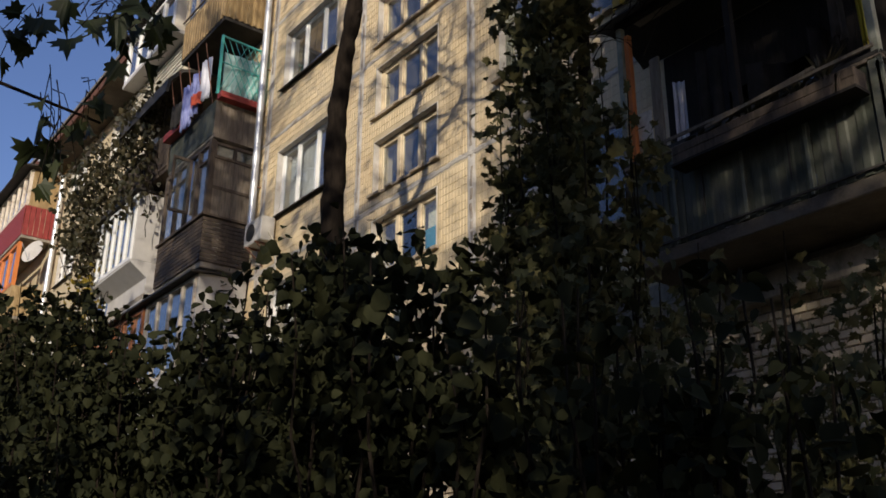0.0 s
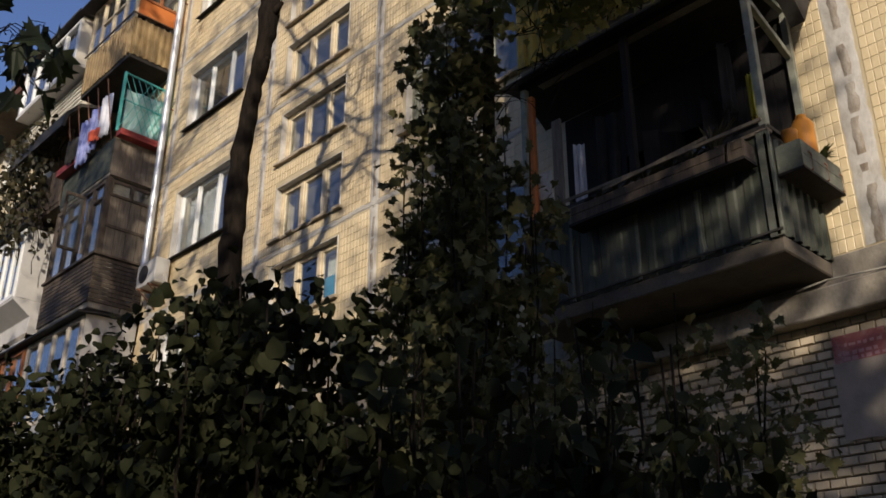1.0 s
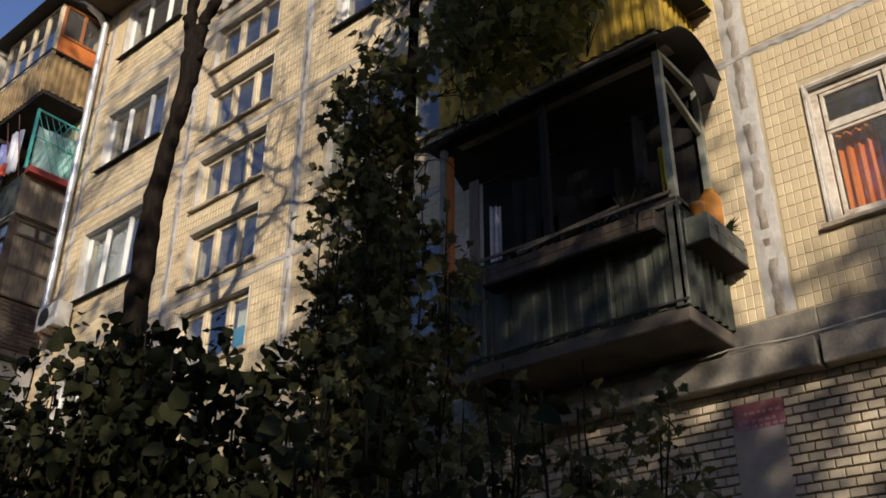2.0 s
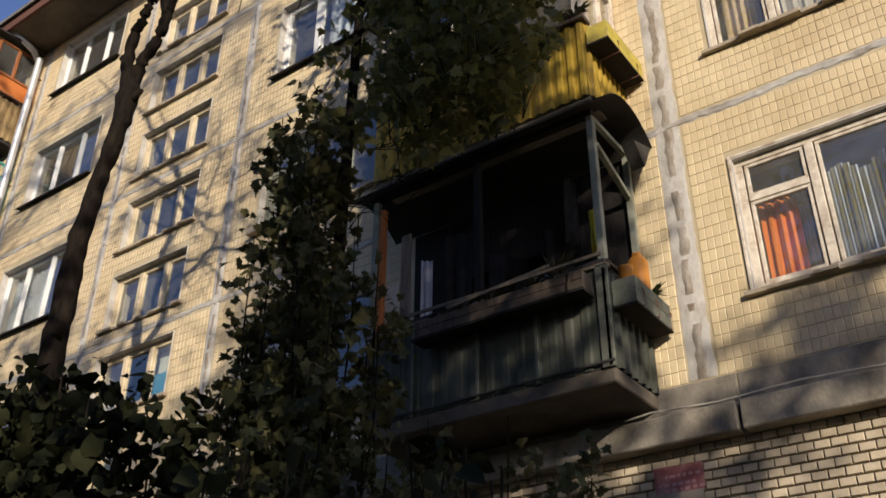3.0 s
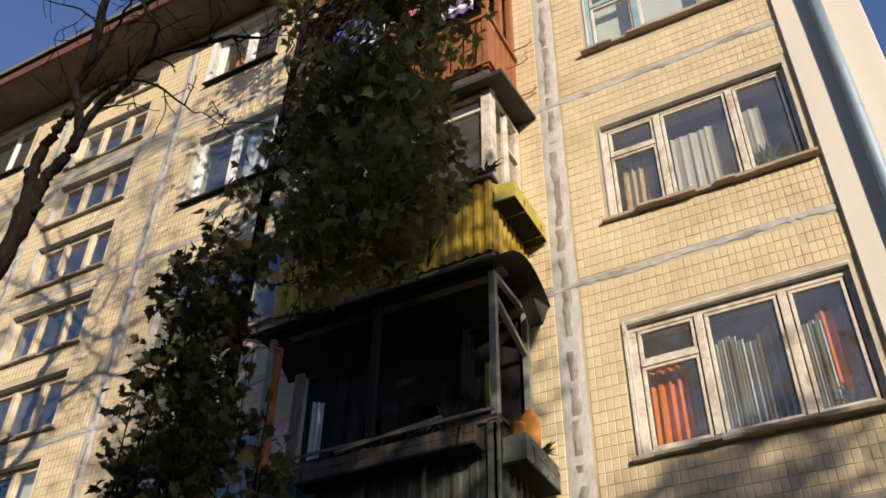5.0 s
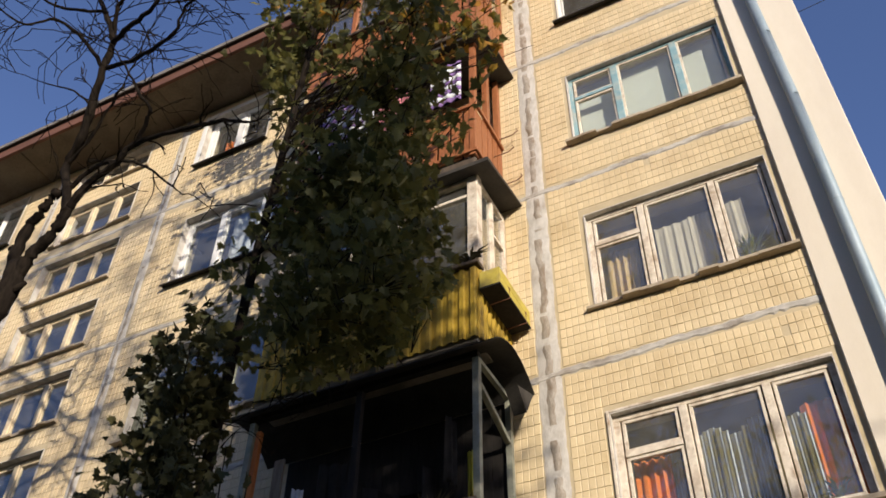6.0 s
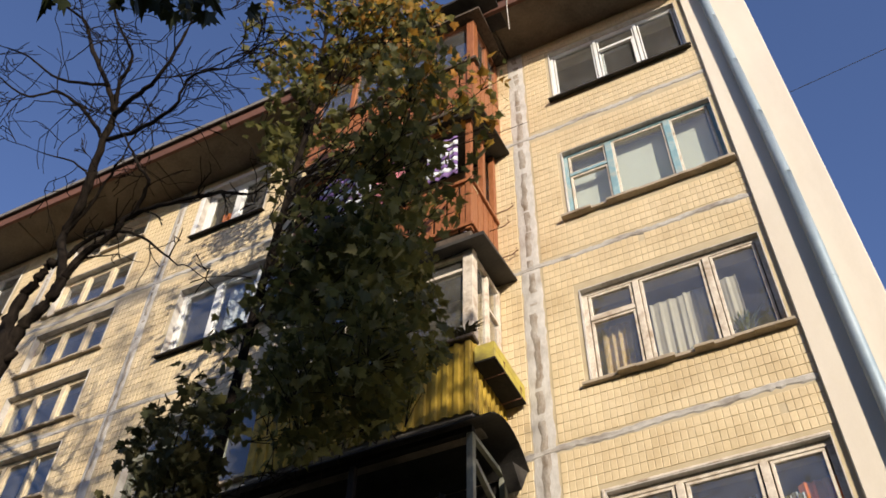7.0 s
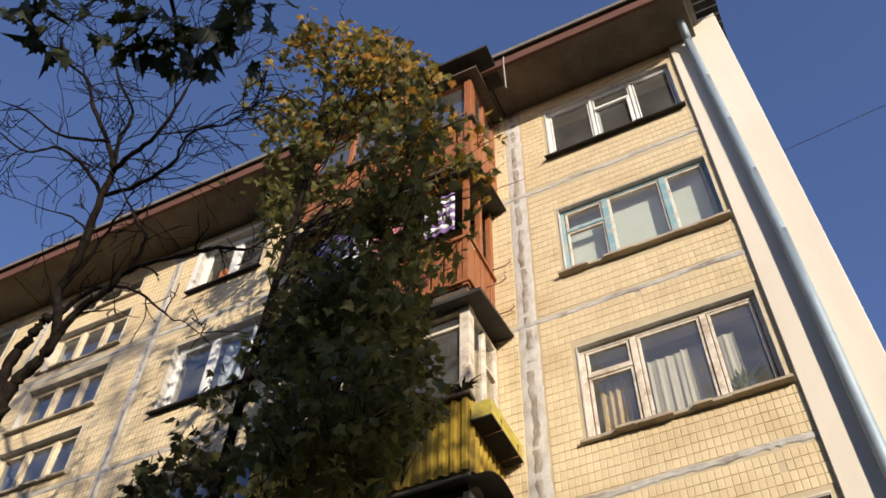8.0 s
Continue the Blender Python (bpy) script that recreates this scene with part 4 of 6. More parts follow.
# the two cloths before the door are added to darken the recess
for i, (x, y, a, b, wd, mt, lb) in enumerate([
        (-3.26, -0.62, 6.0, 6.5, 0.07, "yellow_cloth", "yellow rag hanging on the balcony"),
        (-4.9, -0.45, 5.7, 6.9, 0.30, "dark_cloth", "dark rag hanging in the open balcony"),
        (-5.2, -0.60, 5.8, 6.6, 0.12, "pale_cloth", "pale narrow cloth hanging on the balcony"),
        (-4.45, -0.16, 5.6, 6.62, 0.46, "dark_cloth", "added dark cloth blacking out the balcony door"),
        (-3.85, -0.14, 5.6, 6.70, 0.40, "dark_cloth", "added narrow dark cloth blacking out the balcony door"),
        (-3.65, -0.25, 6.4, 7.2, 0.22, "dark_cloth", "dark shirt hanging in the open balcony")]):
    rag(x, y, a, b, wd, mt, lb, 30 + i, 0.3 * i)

# third storey: yellow ribbed parapet, old glazing
b3 = balcony(BX0, BX1, BD, 7.62, "glazed balcony with a peeling yellow ribbed parapet")
for i in range(3):
    xa, xb = BX0 + (BX1 - BX0) * i / 3, BX0 + (BX1 - BX0) * (i + 1) / 3
    part("front_panel", ribbed(xa, -BD - 0.02, xb, -BD - 0.02, 7.66, 8.62, pitch=0.12, depth=0.025), "yellow_sheet", b3, "peeling yellow ribbed sheet")
part("side_panel", ribbed(BX1 + 0.01, -BD - 0.02, BX1 + 0.01, -0.01, 7.66, 8.60, pitch=0.10, depth=0.028), "yellow_sheet", b3, "yellow ribbed sheet")
part("side_panel", ribbed(BX0, -0.01, BX0, -BD, 7.66, 8.60, pitch=0.10, depth=0.028), "yellow_sheet", b3)
flower_box(b3, BX1 + 0.04, BX1 + 0.27, -BD - 0.03, -0.04, 8.28, 8.50, "yellow_box", True, "yellow painted wooden flower box hung on the side")
# shade beneath the yellow box, added as a near-black board
part("box_shade", Shape().box(BX1 + 0.035, BX1 + 0.275, -BD - 0.035, -0.035, 8.255, 8.277), "shade_wood", b3, "black board added as shade under the box")
for y in (-0.62, -0.18):
    hook(b3, BX1 + 0.03, y, 8.25)
part("parapet_cap", Shape().box(BX0 - 0.02, BX1 + 0.05, -BD - 0.09, -BD + 0.08, 8.62, 8.67), "dark_wood", b3, "dark ragged parapet capping", bevel=0.01)
part("parapet_cap", Shape().box(BX1 - 0.05, BX1 + 0.05, -BD + 0.08, -0.01, 8.60, 8.65), "old_white", b3, bevel=0.006)
glazing(b3, (BX0 + 0.03, -BD + 0.02), (BX1 - 0.02, -BD + 0.02), 8.67, 10.12, (0.2, 0.4, 0.62), "old_white", 0.07, {0: 0.7, 3: 0.78})
glazing(b3, (BX1 - 0.02, -BD + 0.06), (BX1 - 0.02, -0.02), 8.65, 10.12, (0.5,), "old_white", 0.06, {1: 0.6})
glazing(b3, (BX0 + 0.03, -0.02), (BX0 + 0.03, -BD + 0.06), 8.65, 10.12, (0.5,), "old_white", 0.06)
part("corner_post", Shape().box(BX1 - 0.10, BX1 + 0.03, -BD - 0.03, -BD + 0.10, 8.67, 10.14), "old_white", b3, "peeling pale corner post", bevel=0.006)
s = Shape().extrude([(0, -BD - 0.20, 10.12), (0, -0.01, 10.28), (0, -0.01, 10.25), (0, -BD - 0.20, 10.06)], (BX0 - 0.2, 0, 0), (BX1 + 0.25, 0, 0))
part("canopy", s, "dark_metal", b3, "dark sheet metal roof")
pot_plant(BX1 - 0.05, -BD - 0.06, 8.66, "dry tangle of weeds on the yellow parapet", 23, pot=False, spread=0.3, tall=0.14, leaf_mat="leaf_vine")

# fourth storey: brown wooden frame, washing
b4 = balcony(BX0, BX1, BD, 10.34, "open brown wooden balcony with washing on lines", "dark_wood")
for i in range(16):
    x = BX0 + 0.03 + (BX1 - BX0 - 0.1) * i / 15
    part("parapet_board", Shape().box(x - 0.07, x + 0.07, -BD - 0.02, -BD, 10.5, 11.42 + 0.01 * (i % 3)), "brown_wood", b4)
for i in range(5):
    y = -BD + 0.1 + i * 0.16
    part("side_board", Shape().box(BX1 - 0.01, BX1 + 0.015, y - 0.07, y + 0.07, 10.5, 11.4), "brown_wood", b4)
for z in (10.52, 11.42):
    part("rail", Shape().box(BX0, BX1 + 0.05, -BD - 0.06, -BD - 0.021, z, z + 0.06), "brown_wood", b4, bevel=0.004)
    part("rail", Shape().box(BX1 + 0.016, BX1 + 0.055, -BD - 0.02, -0.02, z, z + 0.06), "brown_wood", b4, bevel=0.004)
for x, y in ((BX1 - 0.02, -BD), (BX1 - 0.02, -0.42), (BX1 - 0.02, -0.06), (-4.4, -BD), (BX0 + 0.03, -BD)):
    part("post", Shape().box(x - 0.04, x + 0.04, y - 0.04, y + 0.04, 10.48, 12.92), "brown_wood", b4, bevel=0.005)
part("beam", Shape().box(BX0, BX1 + 0.04, -BD - 0.05, -BD + 0.03, 12.80, 12.90), "brown_wood", b4, bevel=0.005)
for y, z in ((-0.30, 11.0), (-0.06, 10.7), (-0.12, 11.55)):
    s = Shape().tube([(BX1 + 0.02, y, z), (BX1 + 0.22, y, z), (BX1 + 0.30, y, z + 0.05), (BX1 + 0.28, y, z + 0.10)], [0.008] * 4, 6)
    part("line_hook", s, "rust", b4)
part("canopy", Shape().extrude([(0, -BD - 0.18, 12.86), (0, -0.01, 12.98), (0, -0.01, 12.95), (0, -BD - 0.18, 12.82)], (BX0 - 0.2, 0, 0), (BX1 + 0.25, 0, 0)), "dark_metal", b4, "dark sheet metal roof")


def striped_sheet(x, y, z0, z1, wide, seed):
    n = 9
    sheet = thing("striped_sheet", (x, y, z0), "white and violet striped sheet hung out to dry", "laundry")
    for i in range(n):
        c, d = z0 + (z1 - z0) * i / n, z0 + (z1 - z0) * (i + 1) / n
        part("stripe", cloth(x - wide / 2, y, x + wide / 2, y, c, d, 3, 0.02, seed=seed, cols=18, rows=1), "lace" if i % 2 else "violet_stripe", sheet, smooth=True)


striped_sheet(-3.45, -BD - 0.10, 11.6, 12.45, 0.45, 50)
striped_sheet(-5.0, -BD - 0.12, 11.4, 12.5, 0.8, 51)
rag(-4.25, -BD - 0.1, 11.5, 12.4, 0.5, "pink_cloth", "pink cloth hung out to dry", 52)
rag(-4.7, -BD - 0.12, 11.7, 12.4, 0.3, "pale_cloth", "pale cloth hung out to dry", 53)

# fifth storey: brown glazed box under its own roof
b5 = balcony(BX0, BX1 + 0.1, BD + 0.1, 13.12, "brown wooden glazed balcony under a dark sheet roof", "dark_wood")
for i in range(12):
    x = BX0 + 0.1 + (BX1 - BX0 - 0.1) * i / 11
    part("parapet_board", Shape().box(x - 0.10, x + 0.10, -BD - 0.12, -BD - 0.10, 13.2, 14.15), "brown_wood", b5)
for i in range(6):
    y = -BD + 0.02 + i * 0.15
    part("side_board", Shape().box(BX1 + 0.10, BX1 + 0.12, y - 0.07, y + 0.07, 13.2, 14.15), "brown_wood", b5)
part("ledge_board", Shape().box(BX0, BX1 + 0.20, -BD - 0.22, -BD - 0.05, 14.16, 14.22), "dark_wood", b5, bevel=0.006)
glazing(b5, (BX0, -BD - 0.08), (BX1 + 0.08, -BD - 0.08), 14.22, 15.50, (0.25, 0.5, 0.75), "brown_wood", 0.08)
glazing(b5, (BX1 + 0.08, -BD - 0.02), (BX1 + 0.08, -0.02), 14.22, 15.50, (0.5,), "brown_wood", 0.07)
part("corner_post", Shape().box(BX1 + 0.02, BX1 + 0.14, -BD - 0.16, -BD - 0.02, 13.2, 15.52), "brown_wood", b5, "thick varnished corner post", bevel=0.008)
s = Shape().extrude([(0, -BD - 0.45, 15.80), (0, -0.60, 15.60), (0, -0.60, 15.55), (0, -BD - 0.45, 15.74)], (BX0 - 0.3, 0, 0), (BX1 + 0.56, 0, 0))
part("canopy", s, "dark_metal", b5, "dark flat sheet roof")
part("soffit_board", Shape().box(BX0 - 0.2, BX1 + 0.3, -BD - 0.3, -0.02, 15.50, 15.55), "dark_wood", b5)

# ---- balconies beyond the downpipe ----
LX0, LX1, LD = -18.35, -16.1, 1.0
# slab in a near-black material: its underside's shade is in the colour
l5 = balcony(LX0, LX1, LD, 13.12, "glazed balcony with beige ribbed parapet and brown frames", "dark_metal")
part("front_panel", ribbed(LX0, -LD - 0.01, LX1, -LD - 0.01, 13.2, 14.1, pitch=0.14, depth=0.03), "beige_sheet", l5, "beige ribbed sheet")
part("side_panel", ribbed(LX1 + 0.01, -LD, LX1 + 0.01, -0.02, 13.2, 14.1, pitch=0.14, depth=0.03), "beige_sheet", l5, "beige ribbed sheet")
part("rail", Shape().bar((LX1 + 0.06, -LD - 0.05, 14.18), (LX1 + 0.06, -0.02, 14.18), 0.03).bar((LX0, -LD - 0.06, 14.18), (LX1 + 0.06, -LD - 0.06, 14.18), 0.03), "dark_wood", l5)
part("side_infill", Shape().box(LX1 - 0.02, LX1 + 0.01, -LD + 0.05, -0.05, 14.2, 14.62), "orange_panel", l5, "orange side panel", bevel=0.004)
glazing(l5, (LX0, -LD + 0.02), (LX1, -LD + 0.02), 14.12, 15.45, (0.25, 0.5, 0.75), "cream_wood", 0.07, {1: 0.5, 2: 0.5})
glazing(l5, (LX1, -LD + 0.05), (LX1, -0.02), 14.62, 15.45, (0.5,), "brown_wood", 0.06)
part("canopy", Shape().extrude([(0, -LD - 0.3, 15.48), (0, -0.02, 15.58), (0, -0.02, 15.55), (0, -LD - 0.3, 15.45)], (LX0 - 0.15, 0, 0), (LX1 + 0.2, 0, 0)), "dark_metal", l5, "dark sheet metal roof")

l4 = balcony(LX0, LX1, LD, 10.36, "open balcony with green parapet, turquoise grille and washing")
part("front_panel", Shape().box(LX0, LX1, -LD - 0.015, -LD + 0.01, 10.42, 11.2), "green_sheet", l4, "faded green sheet panel", bevel=0.004)
for i in range(8):
    y = -LD + 0.06 + i * 0.122
    part("side_board", Shape().box(LX1, LX1 + 0.02, y - 0.058, y + 0.058, 10.46, 11.2), "grey_wood", l4)
part("bottom_trim", Shape().box(LX1 + 0.021, LX1 + 0.06, -LD, -0.02, 10.36, 10.46), "grey_wood", l4)
flower_box(l4, LX1 + 0.02, LX1 + 0.22, -LD, -0.05, 11.2, 11.34, "red_paint", True, "dark red flower box")
flower_box(l4, LX0, LX0 + 0.9, -LD - 0.2, -LD - 0.02, 11.1, 11.26, "red_paint", False, "dark red flower box")
s = Shape().bar((LX1 + 0.02, -LD, 11.34), (LX1 + 0.02, -LD, 12.72), 0.05).bar((LX1 + 0.02, -0.05, 11.34), (LX1 + 0.02, -0.05, 12.66), 0.05).bar((LX1 + 0.02, -LD, 12.70), (LX1 + 0.02, -0.05, 12.66), 0.035).bar((LX1 + 0.02, -LD, 12.1), (LX1 + 0.02, -0.05, 12.06), 0.02)
grille = part("grille_frame", s, "turquoise", l4, "turquoise steel frame")
for i in range(7):
    y = -LD + 0.14 * i
    part("lattice_bar", Shape().bar((LX1 + 0.02, y, 11.4), (LX1 + 0.02, min(y + 0.55, -0.05), 11.4 + 1.25 * min(1, (-0.05 - y) / 0.55)), 0.012), "turquoise", l4)
    part("lattice_bar", Shape().bar((LX1 + 0.025, y, 12.65), (LX1 + 0.025, min(y + 0.55, -0.05), 12.65 - 1.25 * min(1, (-0.05 - y) / 0.55)), 0.012), "turquoise", l4)
for i in range(5):
    part("line_pole", Shape().bar((LX0 + 0.3 + 0.45 * i, -LD - 0.02, 11.2), (LX0 + 0.3 + 0.45 * i, -LD - 0.28, 12.5), 0.018), "rust", l4)
rag(LX1 - 0.05, -0.5, 11.35, 12.4, 0.8, "teal_cloth", "pale turquoise sheet bulging behind the grille", 60, 1.5)
for i, (x, mt, lb, a) in enumerate([(-16.5, "pale_cloth", "pale washing on the line", 11.3), (-16.85, "blue_cloth", "blue washing on the line", 11.1), (-17.2, "blue_cloth", "blue shirt on the line", 10.9), (-16.7, "red_cloth", "red cloth on the line", 11.25), (-17.6, "dark_cloth", "dark washing on the line", 11.1)]):
    rag(x, -LD - 0.12 - 0.03 * i, a, 12.3 - 0.15 * i if mt != "red_cloth" else 11.55, 0.34, mt, lb, 61 + i, 0.2)

l3 = balcony(LX0, LX1, LD, 7.66, "glazed balcony with dark slatted parapet and weathered frames")
for i in range(11):
    z = 7.78 + i * 0.082
    part("front_slat", Shape().box(LX0, LX1 + 0.03, -LD - 0.035, -LD - 0.01, z, z + 0.066), "dark_wood", l3)
    part("side_slat", Shape().box(LX1 + 0.005, LX1 + 0.03, -LD - 0.009, -0.02, z, z + 0.066), "dark_wood", l3)
part("parapet_cap", Shape().box(LX0 - 0.03, LX1 + 0.08, -LD - 0.08, -LD + 0.05, 8.69, 8.73), "dark_wood", l3)
part("parapet_cap", Shape().box(LX1 - 0.05, LX1 + 0.08, -LD + 0.05, -0.02, 8.69, 8.73), "dark_wood", l3)
glazing(l3, (LX0, -LD + 0.02), (LX1, -LD + 0.02), 8.73, 10.30, (0.28, 0.52, 0.76), "dark_wood", 0.08, {0: 0.75, 1: 0.75, 3: 0.75})
sash = part("open_sash", Shape().box(-17.0, -16.96, -LD - 0.42, -LD - 0.37, 9.0, 10.2).box(-17.0, -16.96, -LD - 0.06, -LD, 9.0, 10.2).box(-17.0, -16.96, -LD - 0.37, -LD - 0.06, 9.0, 9.06).box(-17.0, -16.96, -LD - 0.37, -LD - 0.06, 10.14, 10.2), "dark_wood", l3, "opened dark wooden sash")
part("pane", Shape().box(-16.982, -16.978, -LD - 0.37, -LD - 0.06, 9.06, 10.14), "glass", sash)
for i in range(4):
    y = -LD + 0.07 + i * 0.222
    part("side_infill", Shape().box(LX1 - 0.02, LX1 - 0.002 * (i % 2), y, y + 0.214, 8.73, 9.95), "grey_wood", l3, "grey weathered side board")
part("side_trim", Shape().box(LX1, LX1 + 0.018, -LD + 0.06, -0.04, 9.30, 9.36), "dark_wood", l3)
glazing(l3, (LX1 - 0.005, -LD + 0.06), (LX1 - 0.005, -0.04), 9.95, 10.30, (0.5,), "dark_wood", 0.06)
part("corner_post", Shape().box(LX1 - 0.10, LX1 + 0.015, -LD - 0.01, -LD + 0.10, 8.73, 10.34), "dark_wood", l3, bevel=0.006)

l2 = balcony(-22.3, LX1, LD, 4.66, "long enclosed balcony with brown and white frames under dark roofing")
part("side_infill", Shape().box(LX1 - 0.03, LX1 + 0.01, -LD, -0.02, 4.8, 7.55), "white_panel", l2, "white cladding panel", bevel=0.004)
part("parapet", Shape().box(-22.3, LX1, -LD - 0.02, -LD + 0.02, 4.75, 5.75), "white_panel", l2, "white cladding panel", bevel=0.004)
glazing(l2, (-18.6, -LD), (LX1 - 0.04, -LD), 5.75, 7.5, (0.25, 0.5, 0.75), "old_white", 0.07, {1: 0.5})
glazing(l2, (-22.3, -LD), (-18.7, -LD), 5.75, 7.5, (0.16, 0.33, 0.5, 0.66, 0.83), "brown_wood", 0.10)
part("canopy", Shape().extrude([(0, -LD - 0.2, 7.54), (0, -0.02, 7.65), (0, -0.02, 7.62), (0, -LD - 0.2, 7.50)], (-22.4, 0, 0), (LX1 + 0.12, 0, 0)), "dark_metal", l2, "dark sheet metal roof")

# next balconies: white enclosed, siding-clad
WX0, WX1 = -22.2, -19.75
w3 = balcony(WX0, WX1, 0.75, 8.0, "white enclosed balcony with flared cladding and plastic windows")
out = [(0, -0.02, 7.95), (0, -0.75, 7.95), (0, -0.72, 8.5), (0, -LD - 0.12, 8.80), (0, -LD - 0.12, 8.86), (0, -0.02, 8.86)]
part("parapet", Shape().extrude(out, (WX0, 0, 0), (WX1, 0, 0)), "white_panel", w3, "white flared cladding", bevel=0.008)
part("side_wall", Shape().box(WX1 - 0.05, WX1, -LD - 0.08, -0.02, 8.86, 10.5), "white_panel", w3, "white side cladding", bevel=0.006)
glazing(w3, (WX0, -LD - 0.08), (WX1 - 0.05, -LD - 0.08), 8.87, 10.45, (0.2, 0.4, 0.6, 0.8), "white_paint", 0.08)
part("canopy", Shape().box(WX0 - 0.1, WX1 + 0.06, -LD - 0.2, -0.02, 10.5, 10.56), "dark_metal", w3, "dark sheet metal roof")
VX0, VX1 = -21.9, -18.75
w5 = balcony(VX0, VX1, 0.8, 13.05, "cream siding-clad balcony with white plastic windows")
for i in range(9):
    z = 13.02 + i * 0.12
    part("siding_strip", Shape().extrude([(0, -0.82, z), (0, -0.79, z + 0.118), (0, -0.76, z + 0.118), (0, -0.76, z)], (VX0, 0, 0), (VX1, 0, 0)), "siding", w5)
    part("side_strip", Shape().extrude([(VX1 + 0.03, 0, z), (VX1, 0, z + 0.118), (VX1 - 0.03, 0, z + 0.118), (VX1 - 0.03, 0, z)], (0, -0.76, 0), (0, -0.02, 0)), "siding", w5)
part("window_ledge", Shape().box(VX0 - 0.05, VX1 + 0.15, -LD - 0.18, -0.02, 14.10, 14.20), "white_panel", w5, bevel=0.008)
part("side_wall", Shape().box(VX1 + 0.02, VX1 + 0.06, -LD - 0.14, -0.02, 14.20, 15.5), "siding", w5, "cream side cladding")
glazing(w5, (VX0, -LD - 0.12), (VX1 + 0.02, -LD - 0.12), 14.20, 15.45, (0.25, 0.5, 0.75), "white_paint", 0.09)
part("canopy", Shape().box(VX0 - 0.1, VX1 + 0.2, -LD - 0.3, -0.02, 15.5, 15.56), "dark_metal", w5, "dark sheet roof")
w4 = balcony(VX0, VX1, 0.9, 10.7, "dark balcony overgrown with vines", "dark_wood")
part("parapet", Shape().box(VX0, VX1, -0.92, -0.88, 10.8, 11.7), "dark_wood", w4, bevel=0.005)
part("post", Shape().box(VX1 - 0.05, VX1, -0.9, -0.84, 11.7, 12.6), "dark_wood", w4)
part("canopy", Shape().extrude([(0, -1.40, 12.15), (0, -1.36, 12.50), (0, -1.10, 12.82), (0, -0.6, 12.96), (0, -0.02, 12.99), (0, -0.02, 12.93), (0, -0.6, 12.90), (0, -1.05, 12.75), (0, -1.30, 12.45), (0, -1.34, 12.15)], (VX0 + 1.0, 0, 0), (VX1 + 0.75, 0, 0)), "dark_metal", w4, "black arched awning")

# far balconies past the second downpipe
RX0, RX1, RD = -36.5, -31.4, 1.0
r5 = balcony(RX0, RX1, RD, 13.05, "far balcony with dark red boarded parapet and glazed top")
for i in range(28):
    x = RX0 + 0.09 + i * 0.182
    part("parapet_board", Shape().box(x - 0.08, x + 0.08, -RD - 0.02, -RD + 0.005, 13.15, 14.2), "red_paint", r5)
for i in range(6):
    y = -RD + 0.09 + i * 0.165
    part("side_board", Shape().box(RX1, RX1 + 0.02, y - 0.075, y + 0.075, 13.15, 14.2), "red_paint", r5)
glazing(r5, (RX0, -RD + 0.03), (RX1, -RD + 0.03), 14.2, 15.5, (0.14, 0.28, 0.42, 0.56, 0.7, 0.85), "old_white", 0.10)
part("side_infill", Shape().box(RX1 - 0.03, RX1, -RD + 0.08, -0.02, 14.2, 15.5), "beige_sheet", r5)
part("canopy", Shape().extrude([(0, -RD - 0.35, 15.55), (0, -0.02, 15.75), (0, -0.02, 15.7), (0, -RD - 0.35, 15.5)], (RX0 - 0.2, 0, 0), (RX1 + 0.25, 0, 0)), "dark_metal", r5, "dark sheet roof with uneven edge")
r4 = balcony(RX0, RX1, RD, 10.3, "far balcony with yellowish boarding behind a dish")
part("parapet", ribbed(RX0, -RD, RX1, -RD, 10.4, 11.4, pitch=0.2), "beige_sheet", r4)
part("side_panel", ribbed(RX1, -RD, RX1, -0.02, 10.4, 11.4, pitch=0.2), "beige_sheet", r4)
glazing(r4, (RX0, -RD + 0.03), (RX1, -RD + 0.03), 11.4, 12.9, (0.2, 0.4, 0.6, 0.8), "orange_panel", 0.12)

dish = thing("satellite_dish", (-31.05, -0.5, 12.3), "pale round satellite dish on the balcony corner", "satellite dish")
s = Shape()
ax = Vector((0.45, -0.85, 0.28)).normalized()
e1 = ax.cross(Vector((0, 0, 1))).normalized()
e2 = e1.cross(ax)
c0 = Vector((-31.02, -0.62, 12.5))
for i in range(7):
    r = 0.42 * i / 6
    for j in range(24):
        a = 2 * math.pi * j / 24
        s.v.append(tuple(c0 + (e1 * math.cos(a) + e2 * math.sin(a)) * r + ax * (0.30 * r * r)))
for i in range(6):
    for j in range(24):
        s.f.append((i * 24 + j, i * 24 + (j + 1) % 24, (i + 1) * 24 + (j + 1) % 24, (i + 1) * 24 + j))
part("reflector", s, "plastic", dish, smooth=True)
part("feed_arm", Shape().tube([c0 - e2 * 0.4, c0 + ax * 0.5], [0.012, 0.012], 6), "zinc", dish)
part("bracket", Shape().tube([c0, c0 - ax * 0.2, (-31.4, -0.55, 12.4)], [0.02, 0.02, 0.02], 6), "zinc", dish)


